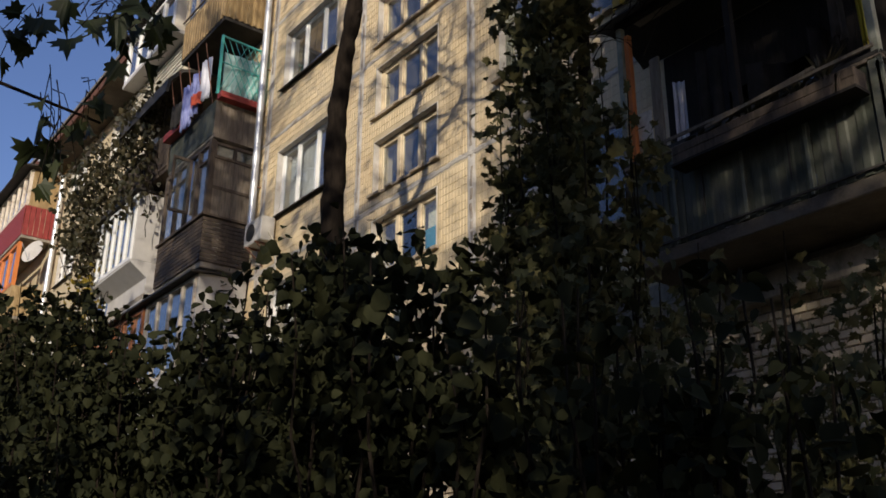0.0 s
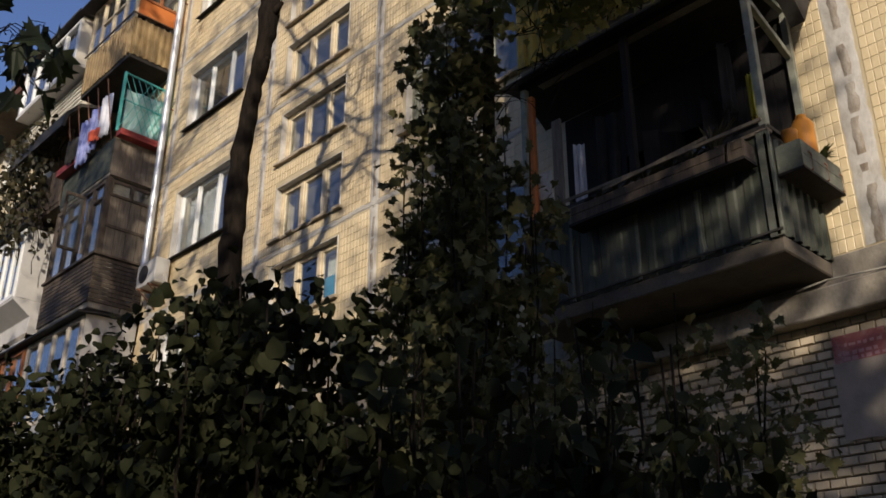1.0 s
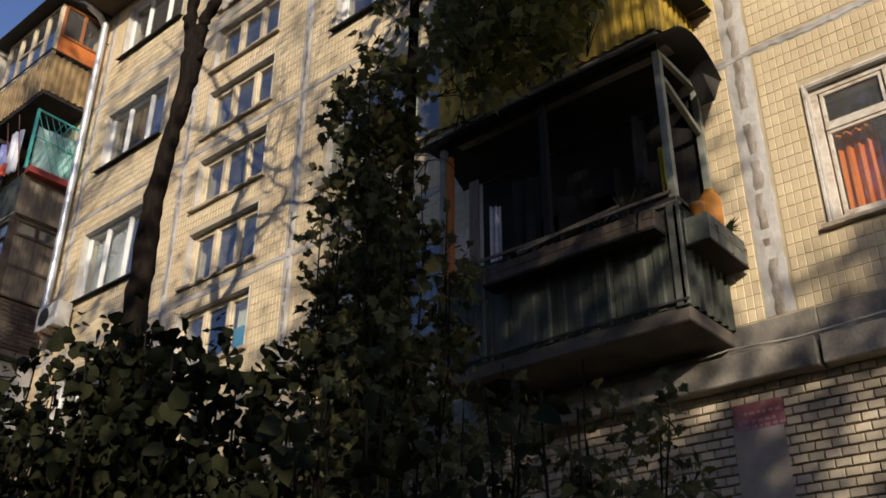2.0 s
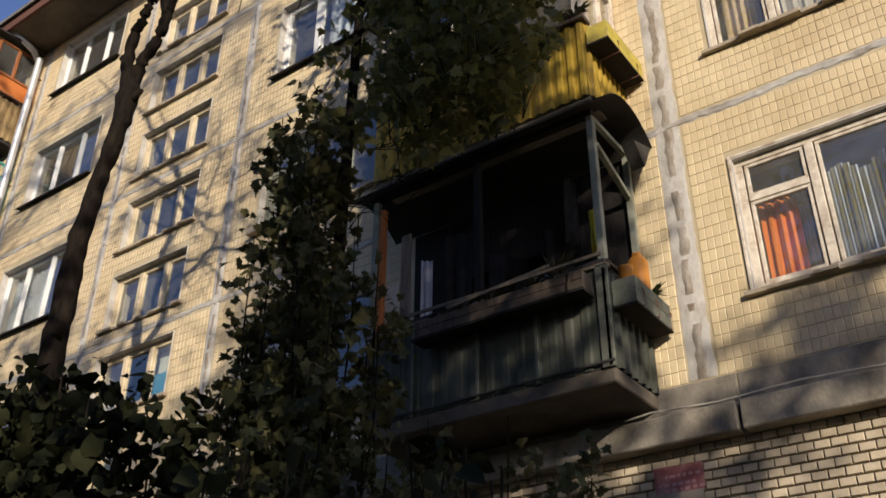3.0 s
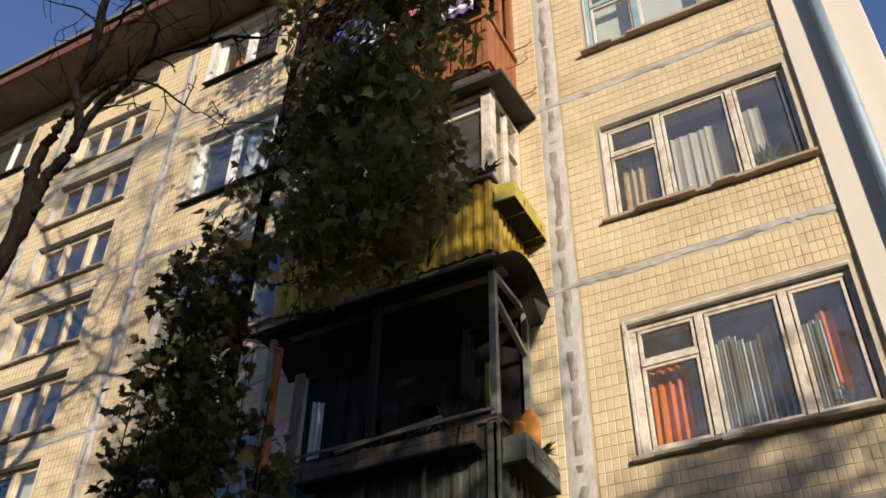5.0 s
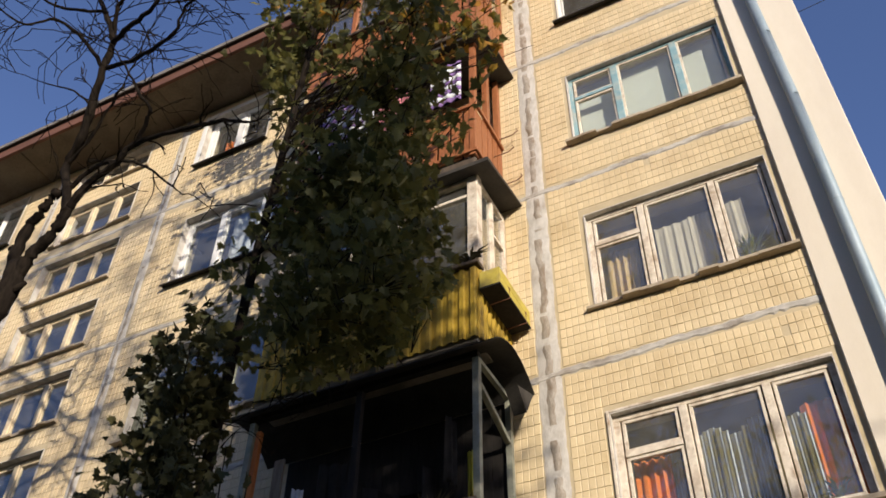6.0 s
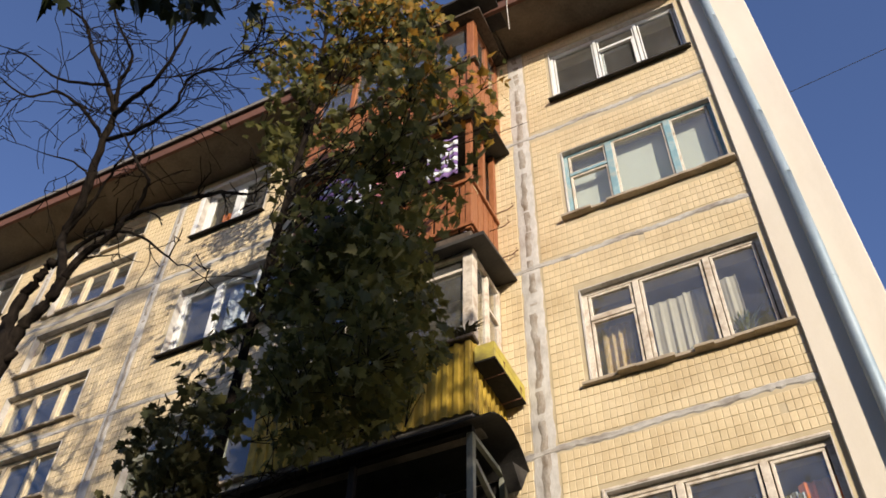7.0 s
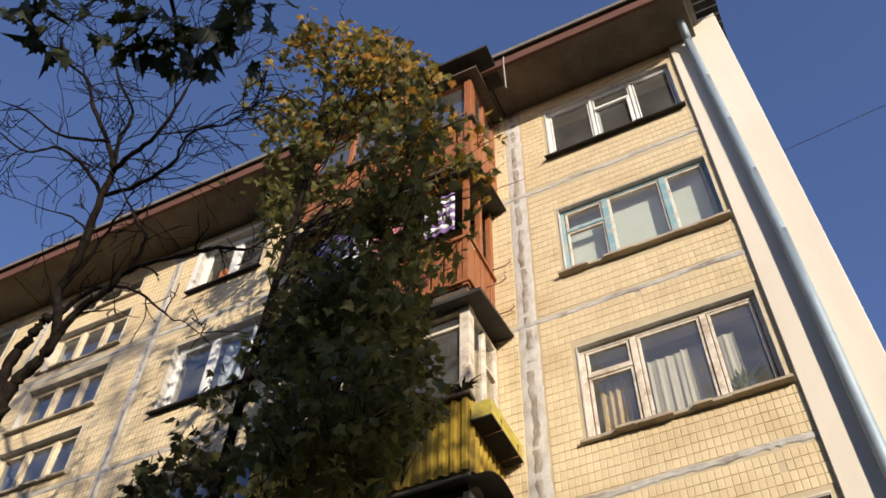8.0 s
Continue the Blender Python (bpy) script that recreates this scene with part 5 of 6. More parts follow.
# ---- downpipes, cables, small things on the walls ----
def downpipe(x, y, z0, z1, r, elbow, label, lean=((0, 0), (99, 0)), mat="zinc"):
    p = thing("downpipe", (x, y, z0), label, "downpipe")
    z = z0
    n = max(2, int((z1 - z0) / 1.25))
    for i in range(n):
        a, b = z0 + (z1 - z0) * i / n, z0 + (z1 - z0) * (i + 1) / n
        xa, xb = (x + float(np.interp(v, [l[0] for l in lean], [l[1] for l in lean])) for v in (a, b))
        part("pipe_length", Shape().tube([(xa, y, a), (xb, y, b - 0.04), (xb, y, b - 0.04), (xb, y, b)], [r, r, r, r], 18, cap=False), mat, p, smooth=True)
        xc = xb + (xa - xb) * 0.33
        if i % 2:
            continue
        part("clip", Shape().tube([(xc, y, b - 0.5), (xc, y, b - 0.48)], [r * 1.05, r * 1.05], 18), mat, p)
        part("clip_spike", Shape().box(xc - 0.01, xc + 0.01, y, y + 0.2, b - 0.495, b - 0.475), "rust", p)
    if elbow:
        part("elbow", Shape().tube([(elbow[0][0], y, z1 - 0.02)] + elbow, [r * 1.04] * (len(elbow) + 1), 18), mat, p, smooth=True)
    return p


downpipe(0.525, -0.15, 0.2, 15.42, 0.064, [(0.405, -0.22, 15.52), (0.39, -0.80, 15.98), (0.39, -0.96, 16.25)], "galvanised steel downpipe on the cream end wall", ((0, 0), (10, 0), (12.5, -0.05), (15.4, -0.12)))
downpipe(-15.84, -0.16, 8.6, 15.3, 0.07, [(-15.9, -0.3, 15.45), (-15.95, -0.85, 15.7)], "bright galvanised downpipe beside the balconies", mat="zinc_bright")
downpipe(-30.6, -0.16, 4.6, 15.2, 0.08, [(-30.8, -0.5, 15.5), (-30.9, -0.95, 15.7)], "bright galvanised downpipe on the far wall", mat="zinc_bright")

ac = thing("air_conditioner", (-15.3, -0.02, 8.0), "grey-white air conditioner box on wall brackets", "air conditioner")
part("casing", Shape().box(-15.64, -14.95, -0.36, -0.08, 8.02, 8.50), "plastic", ac, bevel=0.015)
part("fan_grille", Shape().tube([(-15.38, -0.362, 8.26), (-15.38, -0.372, 8.26)], [0.17, 0.17], 24), "dark_metal", ac, "dark round fan grille")
for x in (-15.5, -15.1):
    part("bracket", Shape().bar((x, -0.40, 8.0), (x, 0.0, 8.0), 0.03).bar((x, -0.36, 7.99), (x, 0.0, 7.7), 0.02), "rust", ac)
part("hose", Shape().tube([(-14.96, -0.2, 8.2), (-14.85, -0.15, 8.0), (-14.9, -0.04, 7.6), (-14.92, -0.03, 7.0)], [0.02] * 4, 8), "wire", ac)


def cable(points, r, mat, label):
    pts = [Vector(p) for p in points]
    dense = []
    for a, b in zip(pts, pts[1:]):
        dense += [a.lerp(b, i / 6) for i in range(6)]
    dense.append(pts[-1])
    return tagged(part("cable", Shape().tube(dense, [r] * len(dense), 6), mat), label, "cable")


cable([(-3.35, -0.16, 4.57), (-3.1, -0.15, 4.60), (-2.5, -0.14, 4.57), (-1.8, -0.14, 4.60), (-1.2, -0.14, 4.57), (0.08, -0.14, 4.60)], 0.008, "wire", "pale cable looped along the concrete ledge")
cable([(-2.36, -0.95, 15.88), (-2.37, -0.945, 15.5), (-2.36, -0.94, 14.75)], 0.008, "wire", "pale cable hanging from the eave")
cable([(0.85, 3.60, 16.90), (1.78, 3.5, 16.88), (6.36, 3.0, 16.79), (24.7, 1.0, 16.44)], 0.007, "black", "thin black overhead cable against the sky")

poster = thing("poster", (-2.97, 0.0, 3.6), "faded red and grey torn poster pasted on the bricks", "poster")
part("upper_sheet", Shape().box(-3.20, -2.76, 0.004, 0.012, 3.93, 4.16), "poster_red", poster, "faded red paper")
part("lower_sheet", Shape().box(-3.22, -2.78, 0.002, 0.009, 3.30, 3.93), "poster_grey", poster, "grey weathered paper")
for i, (a, b, z) in enumerate(((-3.10, -2.82, 4.07), (-3.16, -2.84, 4.00), (-3.12, -2.80, 3.955))):
    x, pr = a, random.Random(200 + i)
    while x < b:
        w = pr.uniform(0.02, 0.06)
        part("lettering_bar", Shape().box(x, x + w, 0.001, 0.005, z - pr.uniform(0.010, 0.018), z + pr.uniform(0.010, 0.018)), "poster_ink", poster, "pale unreadable lettering")
        x += w + pr.uniform(0.012, 0.03)


# ---- trees and shrubs ----
MAPLE = [(0.0, 0.0), (0.10, 0.06), (0.34, -0.04), (0.30, 0.14), (0.52, 0.30), (0.36, 0.36), (0.40, 0.50), (0.20, 0.46), (0.20, 0.66), (0.10, 0.64), (0.0, 1.0)]
MAPLE = MAPLE + [(-x, y) for x, y in reversed(MAPLE[1:-1])]
HEART = [(0.0, 0.0), (0.30, -0.03), (0.46, 0.22), (0.36, 0.58), (0.0, 1.0)]


def leaf_template(kind):
    if kind == "maple":
        v = [(x, y, 0.10 * abs(x) - 0.22 * (y - 0.4) ** 2) for x, y in MAPLE]
        half = len(MAPLE) // 2
        return np.array(v), [list(range(0, half + 1)), [half] + list(range(half + 1, len(MAPLE))) + [0]]
    right = [(x, y, 0.22 * abs(x) - 0.25 * (y - 0.4) ** 2) for x, y in HEART]
    left = [(-x, y, z) for x, y, z in right[1:-1]]
    v = right + left
    return np.array(v), [[0, 1, 2, 3, 4], [0, 4, 7, 6, 5]]


def leaf_mesh(name, kind, places, sizes, rng, hang=0.5):
    """One mesh of many leaves at the places, each turned at random and drooping."""
    tv, tf = leaf_template(kind)
    n, k = len(places), len(tv)
    yaw = rng.uniform(0, 2 * np.pi, n)
    pitch = rng.normal(-hang, 0.7, n)
    roll = rng.normal(0, 0.8, n)
    cy, sy, cp, sp, cr, sr = np.cos(yaw), np.sin(yaw), np.cos(pitch), np.sin(pitch), np.cos(roll), np.sin(roll)
    v = tv[None, :, :] * np.asarray(sizes)[:, None, None]
    x = v[..., 0] * cr[:, None] + v[..., 2] * sr[:, None]
    z = -v[..., 0] * sr[:, None] + v[..., 2] * cr[:, None]
    y = v[..., 1]
    y, z = y * cp[:, None] - z * sp[:, None], y * sp[:, None] + z * cp[:, None]
    x, y = x * cy[:, None] - y * sy[:, None], x * sy[:, None] + y * cy[:, None]
    co = np.stack([x, y, z], -1) + np.asarray(places)[:, None, :]
    me = bpy.data.meshes.new(name)
    loops = np.array([i for f in tf for i in f])
    sizes_f = np.array([len(f) for f in tf])
    all_loops = (loops[None, :] + (np.arange(n) * k)[:, None]).ravel()
    totals = np.tile(sizes_f, n)
    starts = np.concatenate([[0], np.cumsum(totals)[:-1]])
    me.vertices.add(n * k)
    me.vertices.foreach_set("co", co.ravel())
    me.loops.add(len(all_loops))
    me.loops.foreach_set("vertex_index", all_loops)
    me.polygons.add(len(totals))
    me.polygons.foreach_set("loop_start", starts)
    me.polygons.foreach_set("loop_total", totals)
    me.update(calc_edges=True)
    me.validate()
    return me


def foliage(name, parent, kind, material, places, sizes, rng, hang=0.5, label=""):
    base = np.array(ORIGIN[parent.name])
    me = leaf_mesh(name, kind, np.asarray(places) - base, sizes, rng, hang)
    me.materials.append(M[material])
    ob = new(name, me)
    ob.parent = parent
    if label:
        ob["label"] = label
    return tagged(ob, kind="stuff")


def wander(a, b, n, amount, rr, droop=0.0):
    a, b = Vector(a), Vector(b)
    pts = []
    for i in range(n + 1):
        u = i / n
        k = math.sin(u * math.pi) * amount
        pts.append(a.lerp(b, u) + Vector((rr.uniform(-k, k), rr.uniform(-k, k), rr.uniform(-k, k) + droop * math.sin(u * math.pi))))
    return pts


def grow(shape, start, way, length, radius, level, rr, rise):
    """A bare limb that forks again and again into twigs."""
    n = 5
    pts, p, d = [Vector(start)], Vector(start), Vector(way).normalized()
    forks = []
    for i in range(n):
        d = (d + Vector((rr.uniform(-1, 1), rr.uniform(-1, 1), rr.uniform(-1, 1))) * 0.27 + Vector((0, 0, rise))).normalized()
        p = p + d * length / n
        pts.append(p)
        forks.append((p.copy(), d.copy(), i))
    shape.tube(pts, [max(0.0056, radius * (1 - 0.55 * i / n)) for i in range(n + 1)], 8 if level > 2 else 5 if level > 0 else 4, cap=level < 2)
    if level == 0:
        return
    for q, dd, i in forks:
        if i < 1 and level > 2:
            continue
        for _ in range(1 if i < n - 1 else 2):
            if rr.random() < (0.85 if level > 2 else 0.50) or (i == n - 1 and level > 1):
                side = dd.cross(Vector((rr.uniform(-1, 1), rr.uniform(-1, 1), rr.uniform(-1, 1)))).normalized()
                new_way = dd * rr.uniform(0.6, 1.0) + side * rr.uniform(0.5, 0.95)
                grow(shape, q, new_way, length * rr.uniform(0.48, 0.72), radius * (1 - 0.55 * (i + 1) / n) * 0.70, level - 1, rr, rise)


# bare tree with broken stubs
bare = thing("bare_tree", (-7.76, -3.0, 0), "leafless dark knotty tree before the stair windows", "tree")
rr = random.Random(21)
s = Shape()


def limb(shape, pts, radii, sides=10, rough=0.010, steps=5):
    """A knotty limb through a few bends, its thickness wandering."""
    pts = [Vector(p) for p in pts]
    way, thick = [], []
    for k in range(len(pts) - 1):
        for i in range(steps):
            u = i / steps
            p0, p3 = pts[max(k - 1, 0)], pts[min(k + 2, len(pts) - 1)]
            m0, m1 = (pts[k + 1] - p0) / 2, (p3 - pts[k]) / 2
            q = pts[k] * (2 * u ** 3 - 3 * u * u + 1) + m0 * (u ** 3 - 2 * u * u + u) + pts[k + 1] * (3 * u * u - 2 * u ** 3) + m1 * (u ** 3 - u * u)
            way.append(q + Vector((rr.uniform(-1, 1), rr.uniform(-1, 1), 0)) * rough)
            thick.append((radii[k] + (radii[k + 1] - radii[k]) * u) * rr.uniform(0.90, 1.14))
    shape.tube(way + [pts[-1]], thick + [radii[-1]], sides)
    return way


limb(s, [(-7.84, -3.0, -0.1), (-7.82, -3.0, 2.0), (-7.76, -3.02, 5.0), (-7.80, -3.0, 5.9), (-7.79, -3.0, 6.6), (-7.66, -3.0, 7.29), (-7.56, -3.0, 7.75), (-7.49, -3.0, 8.15), (-7.52, -3.0, 8.62)], [0.17, 0.14, 0.115, 0.11, 0.10, 0.088, 0.085, 0.115, 0.10], 14)
limb(s, [(-7.52, -3.0, 8.40), (-7.68, -2.98, 8.83), (-7.66, -2.98, 9.25), (-7.52, -3.0, 9.50), (-7.40, -3.0, 9.76)], [0.085, 0.07, 0.062, 0.058, 0.048], 11)
limb(s, [(-7.50, -3.0, 8.40), (-7.36, -3.0, 8.72), (-7.15, -3.0, 8.95), (-7.08, -3.0, 9.30)], [0.085, 0.068, 0.062, 0.060], 11)
limb(s, [(-7.08, -3.0, 9.25), (-7.25, -3.02, 9.78), (-7.38, -3.05, 10.20), (-7.13, -3.16, 10.42), (-7.0, -3.28, 10.78), (-6.92, -3.39, 11.21), (-6.80, -3.5, 11.8)], [0.058, 0.052, 0.048, 0.050, 0.052, 0.046, 0.040], 10)
for z, x, a, l in ((6.70, -7.80, 2.9, 0.18), (7.60, -7.58, 0.3, 0.14), (8.18, -7.48, 0.2, 0.24), (8.05, -7.52, 2.8, 0.16), (5.95, -7.82, 2.6, 0.2), (8.95, -7.70, 2.9, 0.16), (9.35, -7.62, 2.7, 0.18), (9.55, -7.50, 2.9, 0.16), (9.70, -7.42, 0.5, 0.12), (9.75, -7.42, 2.2, 0.14)):
    way = Vector((math.cos(a), math.sin(a) * 0.5, 0.6)).normalized()
    s.tube([(x, -3.0, z), Vector((x, -3.0, z)) + way * l * 0.6, Vector((x, -3.0, z)) + way * l], [0.06, 0.04, 0.022], 9)
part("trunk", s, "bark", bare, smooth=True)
s = Shape()
CROWN = [
    ([(-6.80, -3.5, 11.8), (-6.98, -3.68, 12.35), (-7.55, -3.86, 13.55), (-7.70, -4.04, 14.05), (-8.17, -4.22, 14.66), (-8.8, -4.4, 15.6)], 0.034),
    ([(-6.82, -3.5, 11.85), (-6.72, -3.68, 12.17), (-6.48, -3.85, 12.45), (-6.90, -4.03, 13.40), (-7.15, -4.2, 14.3)], 0.026),
    ([(-6.80, -3.5, 11.75), (-6.33, -3.68, 11.52), (-5.75, -3.85, 11.34), (-5.31, -4.03, 11.8), (-5.2, -4.2, 12.45)], 0.030),
    ([(-6.84, -3.4, 11.35), (-6.10, -3.55, 10.90), (-5.44, -3.7, 10.72), (-5.15, -3.85, 10.95), (-4.4, -4.0, 10.35)], 0.026),
    ([(-6.92, -3.4, 11.40), (-7.27, -3.62, 12.0), (-7.69, -3.85, 12.42), (-7.86, -4.08, 12.10), (-8.5, -4.3, 12.75)], 0.026),
    ([(-6.90, -3.7, 12.25), (-7.68, -3.93, 12.62), (-8.35, -4.17, 13.36), (-8.8, -4.4, 13.65)], 0.020),
    ([(-7.08, -3.0, 9.30), (-6.84, -3.03, 9.58), (-6.46, -3.06, 9.72), (-6.20, -3.09, 9.90), (-5.45, -3.14, 9.67), (-4.87, -3.17, 9.46), (-4.45, -3.2, 9.15)], 0.040),
    ([(-6.20, -3.1, 9.90), (-5.99, -3.22, 10.18), (-6.11, -3.35, 10.45), (-6.34, -3.47, 10.91), (-6.54, -3.6, 11.3)], 0.024),
    ([(-7.20, -3.0, 9.70), (-6.86, -3.03, 9.86), (-6.44, -3.05, 9.76), (-5.89, -3.08, 9.33), (-5.3, -3.1, 8.65)], 0.026),
    ([(-7.0, -3.25, 10.80), (-7.31, -3.4, 11.16), (-7.96, -3.6, 11.58)], 0.015),
    ([(-7.38, -3.05, 10.15), (-7.05, -3.1, 10.5), (-6.75, -3.2, 11.0), (-6.5, -3.3, 11.5)], 0.022),
]
for pts, r in CROWN:
    n = len(pts)
    way = limb(s, pts, [1.2 * r * (1 - 0.72 * i / (n - 1)) for i in range(n)], 7, 0.014)
    for i in range(4, len(way), 3):
        d = (way[i] - way[i - 2]).normalized()
        side = d.cross(Vector((rr.uniform(-1, 1), rr.uniform(-1, 1), rr.uniform(-1, 1)))).normalized()
        high = way[i].z > 10.3
        grow(s, way[i], d * 0.7 + side * 0.8, rr.uniform(0.45, 1.0) if high else rr.uniform(0.25, 0.5), r * 0.34, 2 if high and rr.random() < 0.6 else 1, rr, 0.0)
    grow(s, pts[-1], way[-1] - way[-3], 0.7, r * 0.3, 2, rr, 0.0)
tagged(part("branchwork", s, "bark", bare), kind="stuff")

# maple close to the balconies, from a profile of its crown
LEFT_EDGE = [(5.6, -4.8), (6.8, -4.85), (7.6, -4.95), (8.3, -5.1), (8.7, -4.5), (9.3, -4.55), (10.1, -4.7), (11.3, -5.15), (12.2, -5.95), (12.9, -5.45), (14.0, -5.9), (15.1, -6.4), (15.9, -5.9), (16.3, -5.4)]
RIGHT_EDGE = [(5.6, -4.3), (6.1, -3.0), (6.7, -2.45), (7.2, -2.5), (7.7, -2.68), (8.3, -2.3), (9.3, -2.05), (9.9, -1.95), (10.2, -1.65), (10.7, -1.70), (12.1, -2.42), (13.3, -2.9), (14.5, -3.45), (15.6, -4.2), (16.3, -4.8)]


def edge(table, z):
    return float(np.interp(z, [a for a, _ in table], [b for _, b in table]))


rng = np.random.default_rng(7)
maple = thing("maple_tree", (-4.7, -2.5, 0), "tall slim maple with dark green leaves turning yellow at the top", "tree")
rr = random.Random(8)
STEM = [(-4.75, -2.45, -0.1), (-4.75, -2.5, 2.5), (-4.65, -2.55, 5.0), (-4.55, -2.6, 8.0), (-4.40, -2.6, 11.0), (-4.45, -2.6, 13.5), (-4.6, -2.6, 15.2)]
s = Shape().tube(STEM, [0.085, 0.07, 0.055, 0.042, 0.034, 0.022, 0.012], 12)
part("trunk", s, "bark", maple, smooth=True)


def stem_at(z):
    return Vector((float(np.interp(z, [p[2] for p in STEM], [p[0] for p in STEM])), float(np.interp(z, [p[2] for p in STEM], [p[1] for p in STEM])), z))


limbs = Shape()
green, turning = [], []
for k in range(144):
    z = 6.1 + 9.9 * ((k * 0.618) % 1.0) if k < 70 else rr.uniform(6.3, 9.2) if k < 82 else rr.uniform(6.2, 8.4) if k < 92 else rr.uniform(8.2, 9.7)
    a, b = edge(LEFT_EDGE, z), edge(RIGHT_EDGE, z)
    right = rr.random() < (b + 4.5) / (b - a) or k > 69
    x = rr.uniform(-4.4, b) if right else rr.uniform(a, -4.6)
    if rr.random() < 0.5:
        x = b - 0.15 if right else a + 0.15
    if k >= 92:
        x = rr.uniform(-3.8, -2.4)
    if k >= 134:
        z = rr.uniform(8.6, 11.2)
        x = edge(RIGHT_EDGE, z) - rr.uniform(0.2, 1.1)
    elif k >= 124:
        z = rr.uniform(6.4, 9.8)
        x = edge(LEFT_EDGE, z) + rr.uniform(0.05, 0.8)
    elif k >= 106:
        z = rr.uniform(9.8, 14.2)
        x = edge(RIGHT_EDGE, z) - rr.uniform(0.05, 1.0)
    tip = Vector((x, -2.6 + rr.uniform(-0.8, 0.7), z))
    root = stem_at(max(4.2, z - rr.uniform(0.5, 1.1) - 0.30 * abs(x + 4.5)))
    spine = wander(root, tip, 7, 0.12, rr, droop=0.18)
    leafy = False
    for _ in range(12 if z > 8.6 else 18):
        u = rr.uniform(0.35 if k < 82 or 123 < k < 134 else 0.7, 1.05) * 7
        i = min(6, int(u))
        c = spine[i].lerp(spine[i + 1], u - i) + Vector((rr.gauss(0, 0.17), rr.gauss(0, 0.20), rr.gauss(0.0, 0.16)))
        if noise.noise((c.x * 1.3, c.y * 1.3, c.z * 1.3)) < (-0.20 if c.z < 8.2 else 0.08 if c.z < 10.4 else -0.02 if c.z < 11.8 else -0.13):
            continue
        if abs(c.x + 3.7) < 0.25 and abs(c.z - 7.0) < 0.35 and c.y > -2.8:
            continue
        k2 = 4.9 / (c.y + 7.5)
        if not edge(LEFT_EDGE, 1.6 + (c.z - 1.6) * k2) - 0.08 < c.x * k2 < edge(RIGHT_EDGE, 1.6 + (c.z - 1.6) * k2) + 0.08:
            continue
        leafy = True
        limbs.tube([spine[i], (spine[i] + c) / 2 + Vector((0, 0, 0.03)), c], [0.006, 0.004, 0.002], 3, cap=False)
        warm = (c.z - 10.4) * 0.22 + (c.x + 3.4) * 0.36 + rr.uniform(-0.25, 0.25)
        for _ in range(rr.randint(6, 10)):
            q = c + Vector((rr.gauss(0, 0.10), rr.gauss(0, 0.10), rr.gauss(-0.05, 0.08)))
            k2 = 4.9 / (q.y + 7.5)
            px, pz = q.x * k2, 1.6 + (q.z - 1.6) * k2
            if not edge(LEFT_EDGE, pz) - 0.02 < px < edge(RIGHT_EDGE, pz) + 0.02 or pz < 6.1:
                continue
            (turning if rr.random() < max(0.012, min(0.8, warm)) and c.z > 9.5 else green).append(tuple(q))
    if leafy and z > 9.0:
        limbs.tube(spine, [0.011 - 0.0012 * i for i in range(8)], 5, cap=False)
tagged(part("branchwork", limbs, "bark", maple), kind="stuff")
foliage("crown", maple, "maple", "leaf_maple", green, rng.uniform(0.07, 0.16, len(green)), rng, 0.6, "dark green maple leaves")
foliage("turning_crown", maple, "maple", "leaf_turning", turning, rng.uniform(0.075, 0.16, len(turning)), rng, 0.6, "leaves turning yellow and orange")


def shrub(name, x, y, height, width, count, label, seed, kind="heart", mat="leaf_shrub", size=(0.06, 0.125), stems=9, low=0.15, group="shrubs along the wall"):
    """A shrub of many upright stems, leafy from low down, with an uneven top."""
    rr, rg = random.Random(seed), np.random.default_rng(seed)
    b = thing(name, (x, y, 0), label, "shrub", group)
    s = Shape()
    places = []
    tops = []
    for i in range(stems):
        a, r = rr.uniform(0, 6.28), rr.uniform(0.1, 1) * width / 2
        h = height * (rr.uniform(0.72, 1.0) if i else 1.0) * (1 - 0.12 * r / width)
        tip = Vector((x + math.cos(a) * r, y + math.sin(a) * r * 0.8, h))
        pts = wander((x + math.cos(a) * 0.2 * r, y + math.sin(a) * 0.2 * r, -0.05), tip, 7, 0.09, rr)
        s.tube(pts, [0.020 - 0.0022 * k for k in range(8)], 5, cap=False)
        tops.append(pts)
    while len(places) < count:
        pts = rr.choice(tops)
        u = low + (1 - low) * rr.random() ** 0.8
        k = min(6, int(u * 7))
        p = pts[k].lerp(pts[k + 1], u * 7 - k)
        sp = 0.10 + 0.20 * width / 1.6 * (1.15 - u)
        c = p + Vector((rr.gauss(0, sp), rr.gauss(0, sp * 0.8), rr.gauss(-0.03, 0.08)))
        for _ in range(rr.randint(6, 14)):
            places.append((c.x + rr.gauss(0, 0.055), c.y + rr.gauss(0, 0.055), max(0.05, c.z + rr.gauss(0, 0.07))))
    tagged(part("stem", s, "bark", b), kind="stuff")
    foliage("leaves", b, kind, mat, places, size[0] * 0.65 + (size[1] - size[0] * 0.65) * rg.random(len(places)) ** 1.4, rg, 0.75)
    return b


TOP = [(-13.5, 4.5), (-9.0, 4.1), (-6.7, 3.95), (-5.7, 3.9), (-5.0, 3.55), (-4.5, 3.75), (-4.0, 3.4), (-3.7, 3.45), (-3.2, 3.1), (-2.3, 2.85), (-1.8, 2.85), (-1.3, 2.5), (-0.9, 2.2)]
